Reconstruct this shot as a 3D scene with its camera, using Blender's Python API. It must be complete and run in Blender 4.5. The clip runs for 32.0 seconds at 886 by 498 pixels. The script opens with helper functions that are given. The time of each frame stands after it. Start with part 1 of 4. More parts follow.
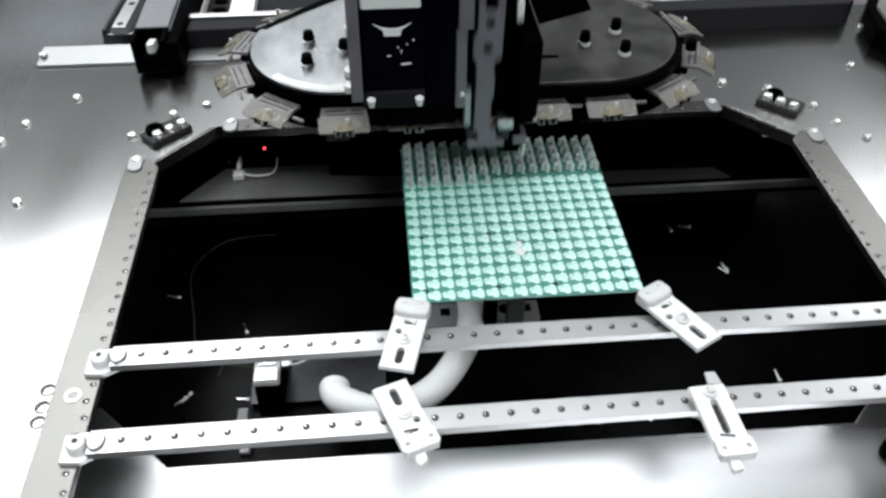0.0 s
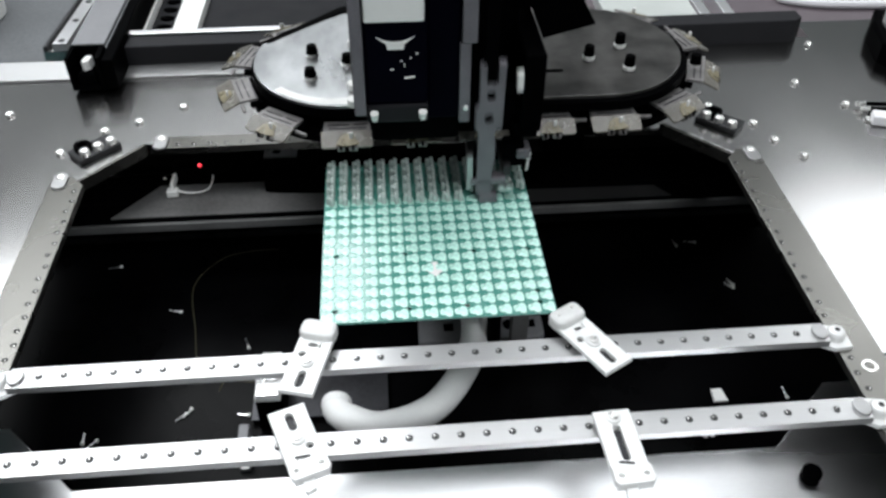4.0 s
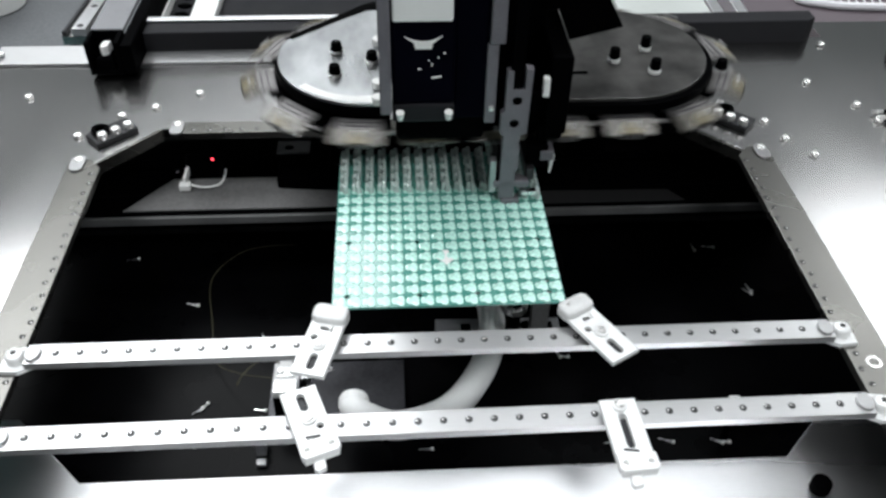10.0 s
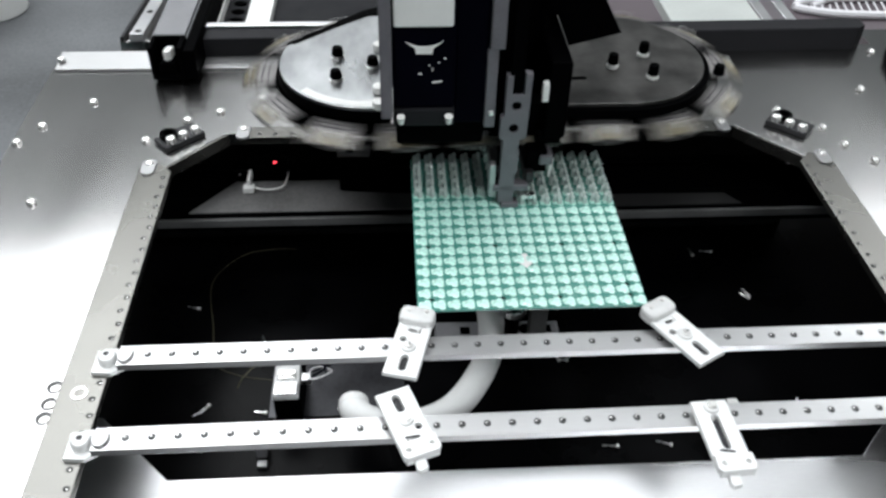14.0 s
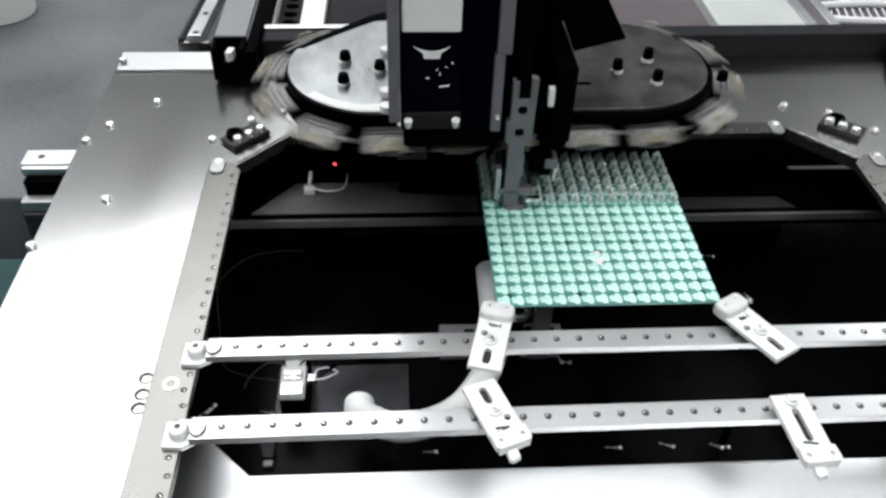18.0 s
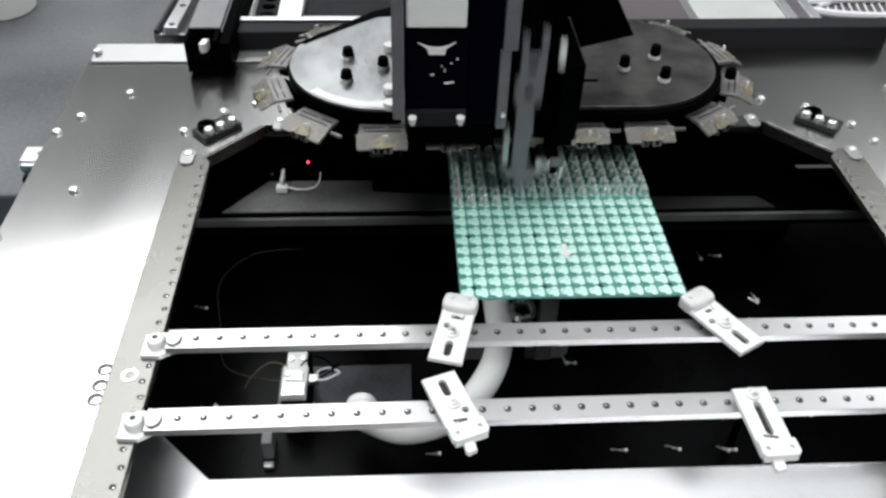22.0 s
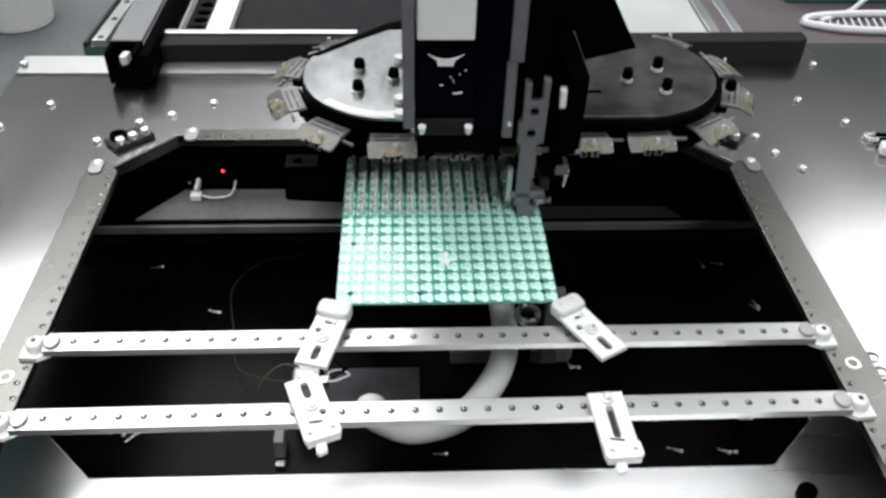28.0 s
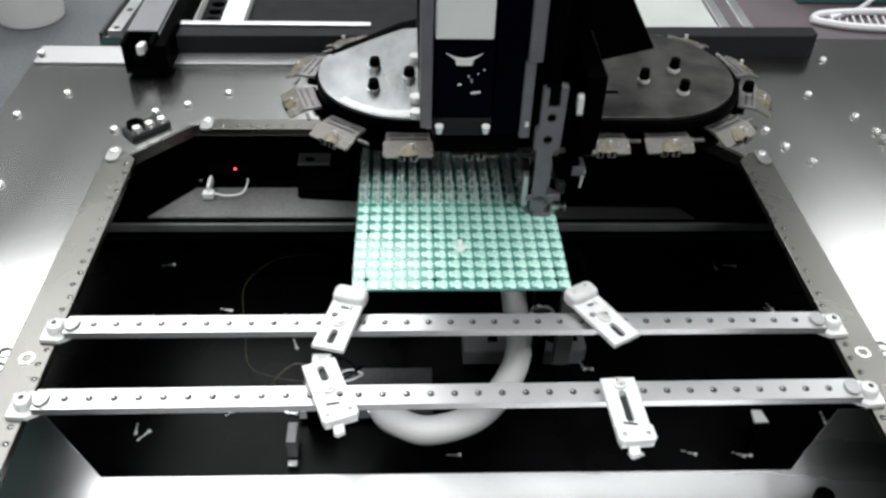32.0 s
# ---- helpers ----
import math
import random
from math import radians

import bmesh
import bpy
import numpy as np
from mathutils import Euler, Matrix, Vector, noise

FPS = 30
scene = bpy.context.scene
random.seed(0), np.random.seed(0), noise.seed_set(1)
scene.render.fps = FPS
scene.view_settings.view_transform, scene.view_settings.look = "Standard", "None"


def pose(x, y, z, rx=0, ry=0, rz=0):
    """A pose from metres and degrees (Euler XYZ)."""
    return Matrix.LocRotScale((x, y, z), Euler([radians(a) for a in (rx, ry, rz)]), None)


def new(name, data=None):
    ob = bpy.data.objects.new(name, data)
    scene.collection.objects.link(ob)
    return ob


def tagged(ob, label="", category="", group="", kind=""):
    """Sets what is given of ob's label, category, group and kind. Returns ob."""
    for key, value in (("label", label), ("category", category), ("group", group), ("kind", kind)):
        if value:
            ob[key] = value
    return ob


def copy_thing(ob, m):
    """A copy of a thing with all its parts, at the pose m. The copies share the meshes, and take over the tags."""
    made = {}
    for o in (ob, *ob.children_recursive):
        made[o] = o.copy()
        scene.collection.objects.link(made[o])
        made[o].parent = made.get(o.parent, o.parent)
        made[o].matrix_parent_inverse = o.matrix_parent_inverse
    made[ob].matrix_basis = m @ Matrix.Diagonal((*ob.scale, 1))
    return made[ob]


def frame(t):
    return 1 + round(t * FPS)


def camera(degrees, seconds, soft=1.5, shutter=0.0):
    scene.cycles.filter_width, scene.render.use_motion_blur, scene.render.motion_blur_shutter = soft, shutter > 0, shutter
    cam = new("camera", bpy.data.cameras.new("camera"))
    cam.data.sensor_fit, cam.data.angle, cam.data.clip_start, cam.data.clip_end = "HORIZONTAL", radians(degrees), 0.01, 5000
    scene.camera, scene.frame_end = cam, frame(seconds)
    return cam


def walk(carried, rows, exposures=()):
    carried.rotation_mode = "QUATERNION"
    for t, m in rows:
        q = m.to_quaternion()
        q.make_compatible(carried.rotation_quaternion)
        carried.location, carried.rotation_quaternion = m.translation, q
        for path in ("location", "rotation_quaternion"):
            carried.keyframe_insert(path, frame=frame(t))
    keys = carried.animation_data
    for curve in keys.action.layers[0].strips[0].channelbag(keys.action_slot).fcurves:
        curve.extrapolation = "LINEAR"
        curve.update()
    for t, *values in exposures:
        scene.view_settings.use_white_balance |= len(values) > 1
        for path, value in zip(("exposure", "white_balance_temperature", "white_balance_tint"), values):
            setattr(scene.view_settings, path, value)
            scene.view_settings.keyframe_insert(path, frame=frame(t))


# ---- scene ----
EXPOSURES = [(0.0, -0.34, 6430, 10), (13.0, -0.33, 6430, 10), (20.0, -0.32, 6540, 10), (32.0, -0.29, 6600, 10)]
TABLE = [
    (0.0, 80.3, -34.7), (0.5, 68.2, -35.6), (1.0, 68.1, -31.9), (1.5, 61.2, -34.2), (2.0, 48.7, -36.0),
    (2.5, 48.6, -31.8), (3.0, 41.8, -34.0), (3.5, 30.7, -35.2), (4.0, 19.4, -35.9), (4.5, 19.5, -31.9),
    (5.0, 13.0, -34.0), (5.5, -0.6, -35.9), (6.0, -0.5, -31.9), (6.5, -7.0, -34.0), (7.0, -19.5, -35.9),
    (7.5, -20.0, -29.8), (8.0, -19.7, -21.6), (8.5, -6.8, -23.7), (9.0, -0.4, -25.3), (9.5, -0.3, -21.5),
    (10.0, 12.8, -23.1), (10.5, 19.3, -25.3), (11.0, 21.8, -22.0), (11.5, 29.2, -21.3), (12.0, 42.1, -23.4),
    (12.5, 48.0, -25.6), (13.0, 48.5, -21.1), (13.5, 61.8, -23.4), (14.0, 68.2, -25.5), (14.5, 68.3, -21.6),
    (15.0, 81.8, -23.4), (15.5, 88.2, -25.5), (16.0, 88.3, -21.6), (16.5, 97.1, -21.7), (17.0, 110.4, -23.4),
    (17.5, 117.0, -25.3), (18.0, 117.0, -21.3), (18.5, 128.6, -22.8), (19.0, 130.1, -13.0), (19.5, 117.5, -14.7),
    (20.0, 117.1, -10.5), (20.5, 110.5, -12.8), (21.0, 97.4, -14.9), (21.5, 97.5, -10.6), (22.0, 90.3, -12.8),
    (22.5, 80.8, -13.4), (23.0, 68.5, -14.4), (23.5, 68.1, -10.9), (24.0, 61.8, -12.5), (24.5, 48.6, -14.9),
    (25.0, 48.5, -10.3), (25.5, 41.9, -12.6), (26.0, 30.9, -14.5), (26.5, 21.2, -13.9), (27.0, 20.1, -10.3),
    (27.5, 13.6, -12.0), (28.0, 0.4, -14.1), (28.5, 0.1, -10.3), (29.0, -6.4, -12.0), (29.5, -19.6, -14.1),
    (30.0, -19.4, -9.0), (30.5, -18.4, -1.1), (31.0, -6.6, -1.7), (31.5, -0.0, -4.1), (32.0, 0.0, 0.0),
]
# All lengths below that end in MM are millimetres; the scene itself is in metres.
cam = camera(55.0, 32.0, soft=2.7, shutter=0.8)
# seconds, eye x y z, degrees down, yaw, lean
PATH = [
    (0.0, -0.0020, -0.3999, 0.4153, 42.23, -5.12, 0.50),
    (0.5, 0.0017, -0.3988, 0.4151, 42.13, -4.95, 0.23),
    (1.0, 0.0049, -0.3991, 0.4137, 41.85, -4.89, -0.11),
    (1.5, 0.0041, -0.3976, 0.4130, 41.72, -4.85, 0.02),
    (2.0, 0.0027, -0.3966, 0.4119, 41.56, -4.77, 0.14),
    (2.5, 0.0043, -0.3965, 0.4122, 41.49, -4.78, 0.08),
    (3.0, 0.0026, -0.3967, 0.4125, 41.33, -4.83, 0.26),
    (3.5, 0.0002, -0.3962, 0.4116, 41.25, -4.82, 0.29),
    (5.5, -0.0020, -0.3981, 0.4134, 41.22, -4.35, 0.53),
    (6.0, -0.0024, -0.4000, 0.4136, 41.22, -4.32, 0.49),
    (6.5, -0.0042, -0.4007, 0.4140, 41.27, -4.23, 0.56),
    (7.0, -0.0068, -0.4010, 0.4130, 41.35, -4.10, 0.64),
    (7.5, -0.0063, -0.4007, 0.4131, 41.30, -4.11, 0.69),
    (8.0, -0.0072, -0.3960, 0.4118, 41.44, -4.07, 0.91),
    (8.5, -0.0098, -0.3941, 0.4126, 41.47, -4.19, 1.19),
    (9.0, -0.0111, -0.3933, 0.4133, 41.54, -4.12, 1.17),
    (9.5, -0.0107, -0.3930, 0.4131, 41.52, -4.06, 1.14),
    (10.0, -0.0116, -0.3924, 0.4131, 41.51, -4.16, 1.26),
    (10.5, -0.0122, -0.3916, 0.4128, 41.59, -4.27, 1.38),
    (11.0, -0.0161, -0.3899, 0.4126, 41.58, -4.42, 1.57),
    (11.5, -0.0127, -0.3928, 0.4130, 41.47, -4.02, 1.38),
    (12.0, -0.0129, -0.3950, 0.4138, 41.30, -4.16, 1.43),
    (12.5, -0.0126, -0.3957, 0.4142, 41.32, -4.03, 1.25),
    (13.0, -0.0119, -0.3963, 0.4137, 41.31, -4.11, 1.30),
    (13.5, -0.0127, -0.3975, 0.4141, 41.26, -4.20, 1.39),
    (14.0, -0.0129, -0.3978, 0.4150, 41.09, -4.28, 1.47),
    (14.5, -0.0145, -0.3989, 0.4148, 41.09, -4.27, 1.64),
    (16.5, -0.0147, -0.4026, 0.4170, 40.89, -4.14, 1.53),
    (17.0, -0.0144, -0.4044, 0.4175, 40.85, -4.13, 1.52),
    (17.5, -0.0154, -0.4045, 0.4182, 40.80, -4.19, 1.58),
    (18.0, -0.0167, -0.4039, 0.4182, 40.78, -4.17, 1.73),
    (18.5, -0.0165, -0.4040, 0.4181, 40.84, -4.04, 1.80),
    (19.0, -0.0175, -0.4045, 0.4182, 40.84, -4.21, 1.80),
    (19.5, -0.0164, -0.4005, 0.4157, 40.90, -4.32, 1.78),
    (20.0, -0.0174, -0.3987, 0.4146, 40.95, -4.22, 1.84),
    (20.5, -0.0181, -0.3964, 0.4135, 40.99, -4.20, 1.90),
    (21.0, -0.0177, -0.3958, 0.4137, 41.02, -4.14, 1.79),
    (21.5, -0.0186, -0.3962, 0.4133, 40.94, -4.11, 1.86),
    (22.0, -0.0182, -0.3959, 0.4130, 40.95, -4.07, 1.83),
    (22.5, -0.0187, -0.3979, 0.4139, 40.92, -4.20, 1.90),
    (23.0, -0.0174, -0.3983, 0.4148, 40.94, -3.97, 1.75),
    (23.5, -0.0205, -0.3991, 0.4152, 40.93, -3.88, 1.87),
    (24.0, -0.0202, -0.4002, 0.4154, 40.76, -3.98, 1.89),
    (24.5, -0.0196, -0.4016, 0.4166, 40.68, -4.02, 1.93),
    (25.0, -0.0198, -0.4024, 0.4165, 40.61, -3.97, 1.92),
    (25.5, -0.0194, -0.4024, 0.4169, 40.62, -3.98, 1.84),
    (26.0, -0.0201, -0.4032, 0.4175, 40.59, -4.09, 1.79),
    (26.5, -0.0170, -0.4019, 0.4163, 40.67, -3.62, 1.65),
    (28.5, -0.0220, -0.4167, 0.4225, 40.01, -3.46, 1.68),
    (29.0, -0.0234, -0.4151, 0.4205, 40.14, -3.53, 1.85),
    (29.5, -0.0258, -0.4116, 0.4200, 40.14, -3.31, 1.91),
    (30.0, -0.0281, -0.4089, 0.4182, 40.11, -3.30, 2.00),
    (30.5, -0.0293, -0.4100, 0.4194, 40.19, -3.06, 2.03),
    (31.0, -0.0303, -0.4096, 0.4197, 40.10, -3.03, 2.06),
    (31.5, -0.0302, -0.4095, 0.4194, 40.22, -3.08, 1.98),
    (32.0, -0.0292, -0.4107, 0.4199, 40.20, -3.18, 1.94),
]
walk(cam, [(t, pose(x, y, z, 90 - down, 0, yaw) @ pose(0, 0, 0, 0, 0, lean)) for t, x, y, z, down, yaw, lean in PATH], EXPOSURES)
# ---------------------------------------------------------------- world and light
world = bpy.data.worlds.new("hall")
scene.world = world
world.use_nodes = True
world.node_tree.nodes["Background"].inputs[0].default_value = (0.75, 0.85, 1.0, 1)
world.node_tree.nodes["Background"].inputs[1].default_value = 0.02


def area_lamp(x, y, w, d, watts, z=2.1, turn=0):
    lamp = bpy.data.lights.new("area_lamp", "AREA")
    lamp.shape, lamp.size, lamp.size_y, lamp.energy, lamp.color = "RECTANGLE", w, d, watts, (0.95, 0.98, 1.0)
    ob = new("area_lamp", lamp)
    ob.matrix_world = pose(x, y, z, 0, 0, turn)
    return ob


area_lamp(-1.03, 1.85, 2.66, 1.6, 86, turn=22)
area_lamp(2.5, 2.0, 1.6, 1.3, 40)
area_lamp(0.05, 0.75, 1.9, 0.6, 28)
# added fill for hose and board, set aside so the diode lanes darken
area_lamp(-0.9, -0.3, 1.0, 0.6, 36)
# two weak added fills that brighten reflections in the rear plates
area_lamp(-0.35, 3.75, 0.6, 0.6, 3.2)
area_lamp(0.0, 3.55, 6.2, 1.2, 8.0, z=2.2)
# added fill behind the camera for faces turned to the front
area_lamp(1.3, -1.7, 1.6, 0.6, 58)


# ---------------------------------------------------------------- materials
def material(name, color, rough=0.5, metal=0.0, vary=0.12, scale=30.0, bump=0.0, grain=400.0, stretch=(1, 1, 1), spec=0.5, random_amount=0.0, transmission=0.0, coat=0.0, coat_ior=1.5, coat_rough=0.14):
    m = bpy.data.materials.new(name)
    m.use_nodes = True
    nt = m.node_tree
    b = nt.nodes["Principled BSDF"]
    co = nt.nodes.new("ShaderNodeTexCoord")
    mp = nt.nodes.new("ShaderNodeMapping")
    mp.inputs["Scale"].default_value = stretch
    nt.links.new(co.outputs["Object"], mp.inputs["Vector"])
    n1 = nt.nodes.new("ShaderNodeTexNoise")
    n1.inputs["Scale"].default_value, n1.inputs["Detail"].default_value = scale, 5
    n2 = nt.nodes.new("ShaderNodeTexNoise")
    n2.inputs["Scale"].default_value, n2.inputs["Detail"].default_value = grain, 3
    nt.links.new(mp.outputs[0], n1.inputs["Vector"])
    nt.links.new(mp.outputs[0], n2.inputs["Vector"])
    mix = nt.nodes.new("ShaderNodeMath")
    mix.operation = "MULTIPLY_ADD"
    nt.links.new(n2.outputs["Fac"], mix.inputs[0])
    mix.inputs[1].default_value = 0.5
    nt.links.new(n1.outputs["Fac"], mix.inputs[2])
    val = nt.nodes.new("ShaderNodeMapRange")
    val.inputs[1].default_value, val.inputs[2].default_value = 0.45, 1.05
    val.inputs[3].default_value, val.inputs[4].default_value = 1 - vary, 1 + vary
    nt.links.new(mix.outputs[0], val.inputs[0])
    hsv = nt.nodes.new("ShaderNodeHueSaturation")
    hsv.inputs["Color"].default_value = (*color, 1)
    if random_amount:
        info = nt.nodes.new("ShaderNodeObjectInfo")
        ma = nt.nodes.new("ShaderNodeMath")
        ma.operation = "MULTIPLY_ADD"
        nt.links.new(info.outputs["Random"], ma.inputs[0])
        ma.inputs[1].default_value = random_amount
        nt.links.new(val.outputs[0], ma.inputs[2])
        nt.links.new(ma.outputs[0], hsv.inputs["Value"])
    else:
        nt.links.new(val.outputs[0], hsv.inputs["Value"])
    nt.links.new(hsv.outputs[0], b.inputs["Base Color"])
    ro = nt.nodes.new("ShaderNodeMapRange")
    ro.inputs[1].default_value, ro.inputs[2].default_value = 0.3, 0.75
    ro.inputs[3].default_value, ro.inputs[4].default_value = max(0.02, rough - 0.08), min(1, rough + 0.08)
    nt.links.new(n1.outputs["Fac"], ro.inputs[0])
    nt.links.new(ro.outputs[0], b.inputs["Roughness"])
    b.inputs["Metallic"].default_value = metal
    b.inputs["Specular IOR Level"].default_value = spec
    b.inputs["Transmission Weight"].default_value = transmission
    b.inputs["Coat Weight"].default_value = coat
    b.inputs["Coat Roughness"].default_value = coat_rough
    b.inputs["Coat IOR"].default_value = coat_ior
    if bump:
        bp = nt.nodes.new("ShaderNodeBump")
        bp.inputs["Strength"].default_value, bp.inputs["Distance"].default_value = bump, 0.0004
        nt.links.new(n2.outputs["Fac"], bp.inputs["Height"])
        nt.links.new(bp.outputs[0], b.inputs["Normal"])
    return m


ALU = material("brushed_aluminium", (0.46, 0.455, 0.45), 0.185, 1.0, 0.04, 5, 0.004, 900, (1, 0.15, 1))
ALU_LOW = material("milled_aluminium", (0.82, 0.82, 0.83), 0.32, 1.0, 0.06, 12, 0.08, 900, (0.15, 1, 1))
LEDGE = material("grey_steel_strip", (0.185, 0.181, 0.168), 0.28, 0.95, 0.06, 12, 0.01, 700)
RAIL = material("rail_aluminium", (0.56, 0.56, 0.56), 0.36, 0.85, 0.07, 25, 0.1, 900, (0.1, 1, 1))
CLAMP = material("blasted_aluminium", (0.86, 0.86, 0.85), 0.5, 0.3, 0.06, 60, 0.1, 900)
BOLT = material("zinc_bolt", (0.88, 0.87, 0.85), 0.3, 0.85, 0.08, 300, 0.0)
DARK_STEEL = material("blackened_steel", (0.03, 0.03, 0.032), 0.45, 0.5, 0.25, 60, 0.1, 500)
ARM = material("grey_arm_steel", (0.17, 0.162, 0.178), 0.5, 0.5, 0.18, 50, 0.1, 500)
BLACK = material("black_paint", (0.0006, 0.0006, 0.0008), 0.5, 0.0, 0.3, 40, 0.1, 500, spec=0.01)
BED = material("oily_black_bed", (0.0012, 0.0012, 0.0015), 0.31, 0.0, 0.4, 18, 0.03, 300, spec=0.055)
NAVY = material("navy_black_housing", (0.0008, 0.0008, 0.0035), 0.5, 0.0, 0.25, 40, 0.05, 500, spec=0.015)
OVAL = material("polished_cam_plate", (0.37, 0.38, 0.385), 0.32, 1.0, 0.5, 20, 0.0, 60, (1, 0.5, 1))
# darker, cloudier copy of OVAL: the right plate's shade put into its colour
OVAL_SHADED = material("shaded_cam_plate", (0.088, 0.085, 0.082), 0.4, 0.8, 0.6, 26, 0.02, 90)
CARRIER = material("worn_carrier_steel", (0.17, 0.162, 0.16), 0.42, 0.4, 0.5, 70, 0.12, 500, random_amount=0.5)
FLAG = material("cloudy_flag_plastic", (0.21, 0.198, 0.175), 0.25, 0.0, 0.4, 60, 0.15, 300, transmission=0.5, random_amount=0.5)
AMBER = material("amber_tape", (0.235, 0.205, 0.13), 0.3, 0.0, 0.5, 90, 0.15, transmission=0.4, random_amount=0.5)
COVER = material("oiled_cover_steel", (0.05, 0.05, 0.055), 0.34, 0.6, 0.4, 24, 0.05, 300)
SLIDE_GREY = material("dull_slide_plate", (0.016, 0.016, 0.016), 0.42, 0.0, 0.3, 14, 0.1)
JAW = material("cloudy_plastic", (0.78, 0.78, 0.77), 0.35, 0.0, 0.12, 90, 0.1, 300, transmission=0.12)
WIRE = material("dull_brass_wire", (0.10, 0.092, 0.055), 0.5, 0.3, 0.1, 100, 0.0)
WHITE = material("white_enamel", (0.80, 0.80, 0.78), 0.45, 0.0, 0.04, 30, 0.05)
PANEL = material("aged_cover_enamel", (0.47, 0.49, 0.47), 0.4, 0.0, 0.12, 12, 0.05)
HOSE = material("white_hose", (0.88, 0.88, 0.87), 0.5, 0.0, 0.06, 30, 0.1)
PALE = material("pale_grey_paint", (0.14, 0.138, 0.136), 0.5, 0.0, 0.5, 10, 0.1)
GREY = material("grey_paint", (0.20, 0.20, 0.21), 0.5, 0.0, 0.15, 30, 0.1)
LIP = material("worn_grey_lip", (0.11, 0.11, 0.11), 0.5, 0.0, 0.3, 20, 0.05, spec=0.2)
STRIP = material("matt_aluminium_strip", (0.40, 0.40, 0.40), 0.36, 0.9, 0.08, 12, 0.02, 900, (0.1, 1, 1))
REAR = material("dull_beam_paint", (0.015, 0.015, 0.017), 0.6, 0.0, 0.2, 30, 0.05, spec=0.15)
BEAM = material("dark_grey_beam", (0.010, 0.010, 0.012), 0.6, 0.0, 0.2, 30, 0.05, spec=0.15)
PCB = material("green_solder_mask", (0.085, 0.31, 0.25), 0.26, 0.0, 0.10, 60, 0.03, 600, coat=1.0, coat_ior=2.0, coat_rough=0.26)
PAD = material("tinned_pad", (0.54, 0.87, 0.77), 0.30, 0.1, 0.10, 300, 0.05, random_amount=0.1, coat=1.0, coat_ior=2.0, coat_rough=0.26)
LED_M = material("clear_led_epoxy", (0.60, 0.70, 0.66), 0.14, 0.0, 0.05, 200, 0.0, transmission=0.15, coat=1.0, coat_ior=1.8, coat_rough=0.08)
SILVER = material("tinned_leg", (0.7, 0.7, 0.7), 0.3, 1.0, 0.05, 200, 0.0)
# dark colour standing for the shade inside bores, sockets and slots
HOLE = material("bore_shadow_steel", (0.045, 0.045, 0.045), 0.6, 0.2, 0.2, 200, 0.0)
FLOOR = material("grey_epoxy_floor", (0.10, 0.105, 0.11), 0.5, 0.0, 0.5, 6, 0.1, 200)
TEAL = material("teal_floor_mat", (0.05, 0.13, 0.13), 0.5, 0.0, 0.15, 6, 0.1, 200)
WALL = material("hall_wall_paint", (0.50, 0.50, 0.50), 0.7, 0.0, 0.08, 2, 0.05)
CEIL = material("hall_ceiling_paint", (0.2, 0.2, 0.2), 0.8, 0.0, 0.05, 2, 0.05)
CABLE = material("white_cable", (0.75, 0.74, 0.76), 0.45, 0.0, 0.05, 100, 0.0)
PINK = material("mauve_floor", (0.115, 0.095, 0.105), 0.5, 0.0, 0.15, 6, 0.05)
RED = bpy.data.materials.new("red_led_glow")
RED.use_nodes = True
RED.node_tree.nodes["Principled BSDF"].inputs["Base Color"].default_value = (0.5, 0.01, 0.01, 1)
RED.node_tree.nodes["Principled BSDF"].inputs["Emission Color"].default_value = (1, 0.05, 0.08, 1)
RED.node_tree.nodes["Principled BSDF"].inputs["Emission Strength"].default_value = 6

# ---------------------------------------------------------------- mesh helpers (millimetres in, metres out)
MM = 0.001


def mesh_of(bm, name, mat, smooth=False):
    me = bpy.data.meshes.new(name)
    bmesh.ops.recalc_face_normals(bm, faces=bm.faces)
    bm.to_mesh(me)
    bm.free()
    me.materials.append(mat)
    if smooth:
        for p in me.polygons:
            p.use_smooth = True
        me.set_sharp_from_angle(angle=radians(40))
    return me


def part(name, bm, mat, parent=None, label="", smooth=False):
    ob = new(name, mesh_of(bm, name, mat, smooth))
    ob.parent = parent
    return tagged(ob, label)


def again(name, me, parent, m=None):
    ob = new(name, me)
    ob.parent = parent
    if m is not None:
        ob.matrix_basis = m
    return ob


def at(x, y, z, rz=0, rx=0, ry=0):
    return pose(x * MM, y * MM, z * MM, rx, ry, rz)


def thing(name, label, category, m=None, group="", kind=""):
    ob = new(name)
    ob.empty_display_size = 0.02
    if m is not None:
        ob.matrix_basis = m
    return tagged(ob, label, category, group, kind)


def bevelled(bm, geom_verts, bevel):
    if bevel:
        edges = {e for v in geom_verts for e in v.link_edges}
        bmesh.ops.bevel(bm, geom=list(edges), offset=bevel * MM, segments=2, affect="EDGES", profile=0.5)


def box(bm, x0, x1, y0, y1, z0, z1, bevel=0.0, m=None):
    mat4 = Matrix.Translation(((x0 + x1) / 2 * MM, (y0 + y1) / 2 * MM, (z0 + z1) / 2 * MM)) @ Matrix.Diagonal(((x1 - x0) * MM, (y1 - y0) * MM, (z1 - z0) * MM, 1))
    if m is not None:
        mat4 = m @ mat4
    r = bmesh.ops.create_cube(bm, size=1, matrix=mat4)
    bevelled(bm, r["verts"], bevel)
    return bm


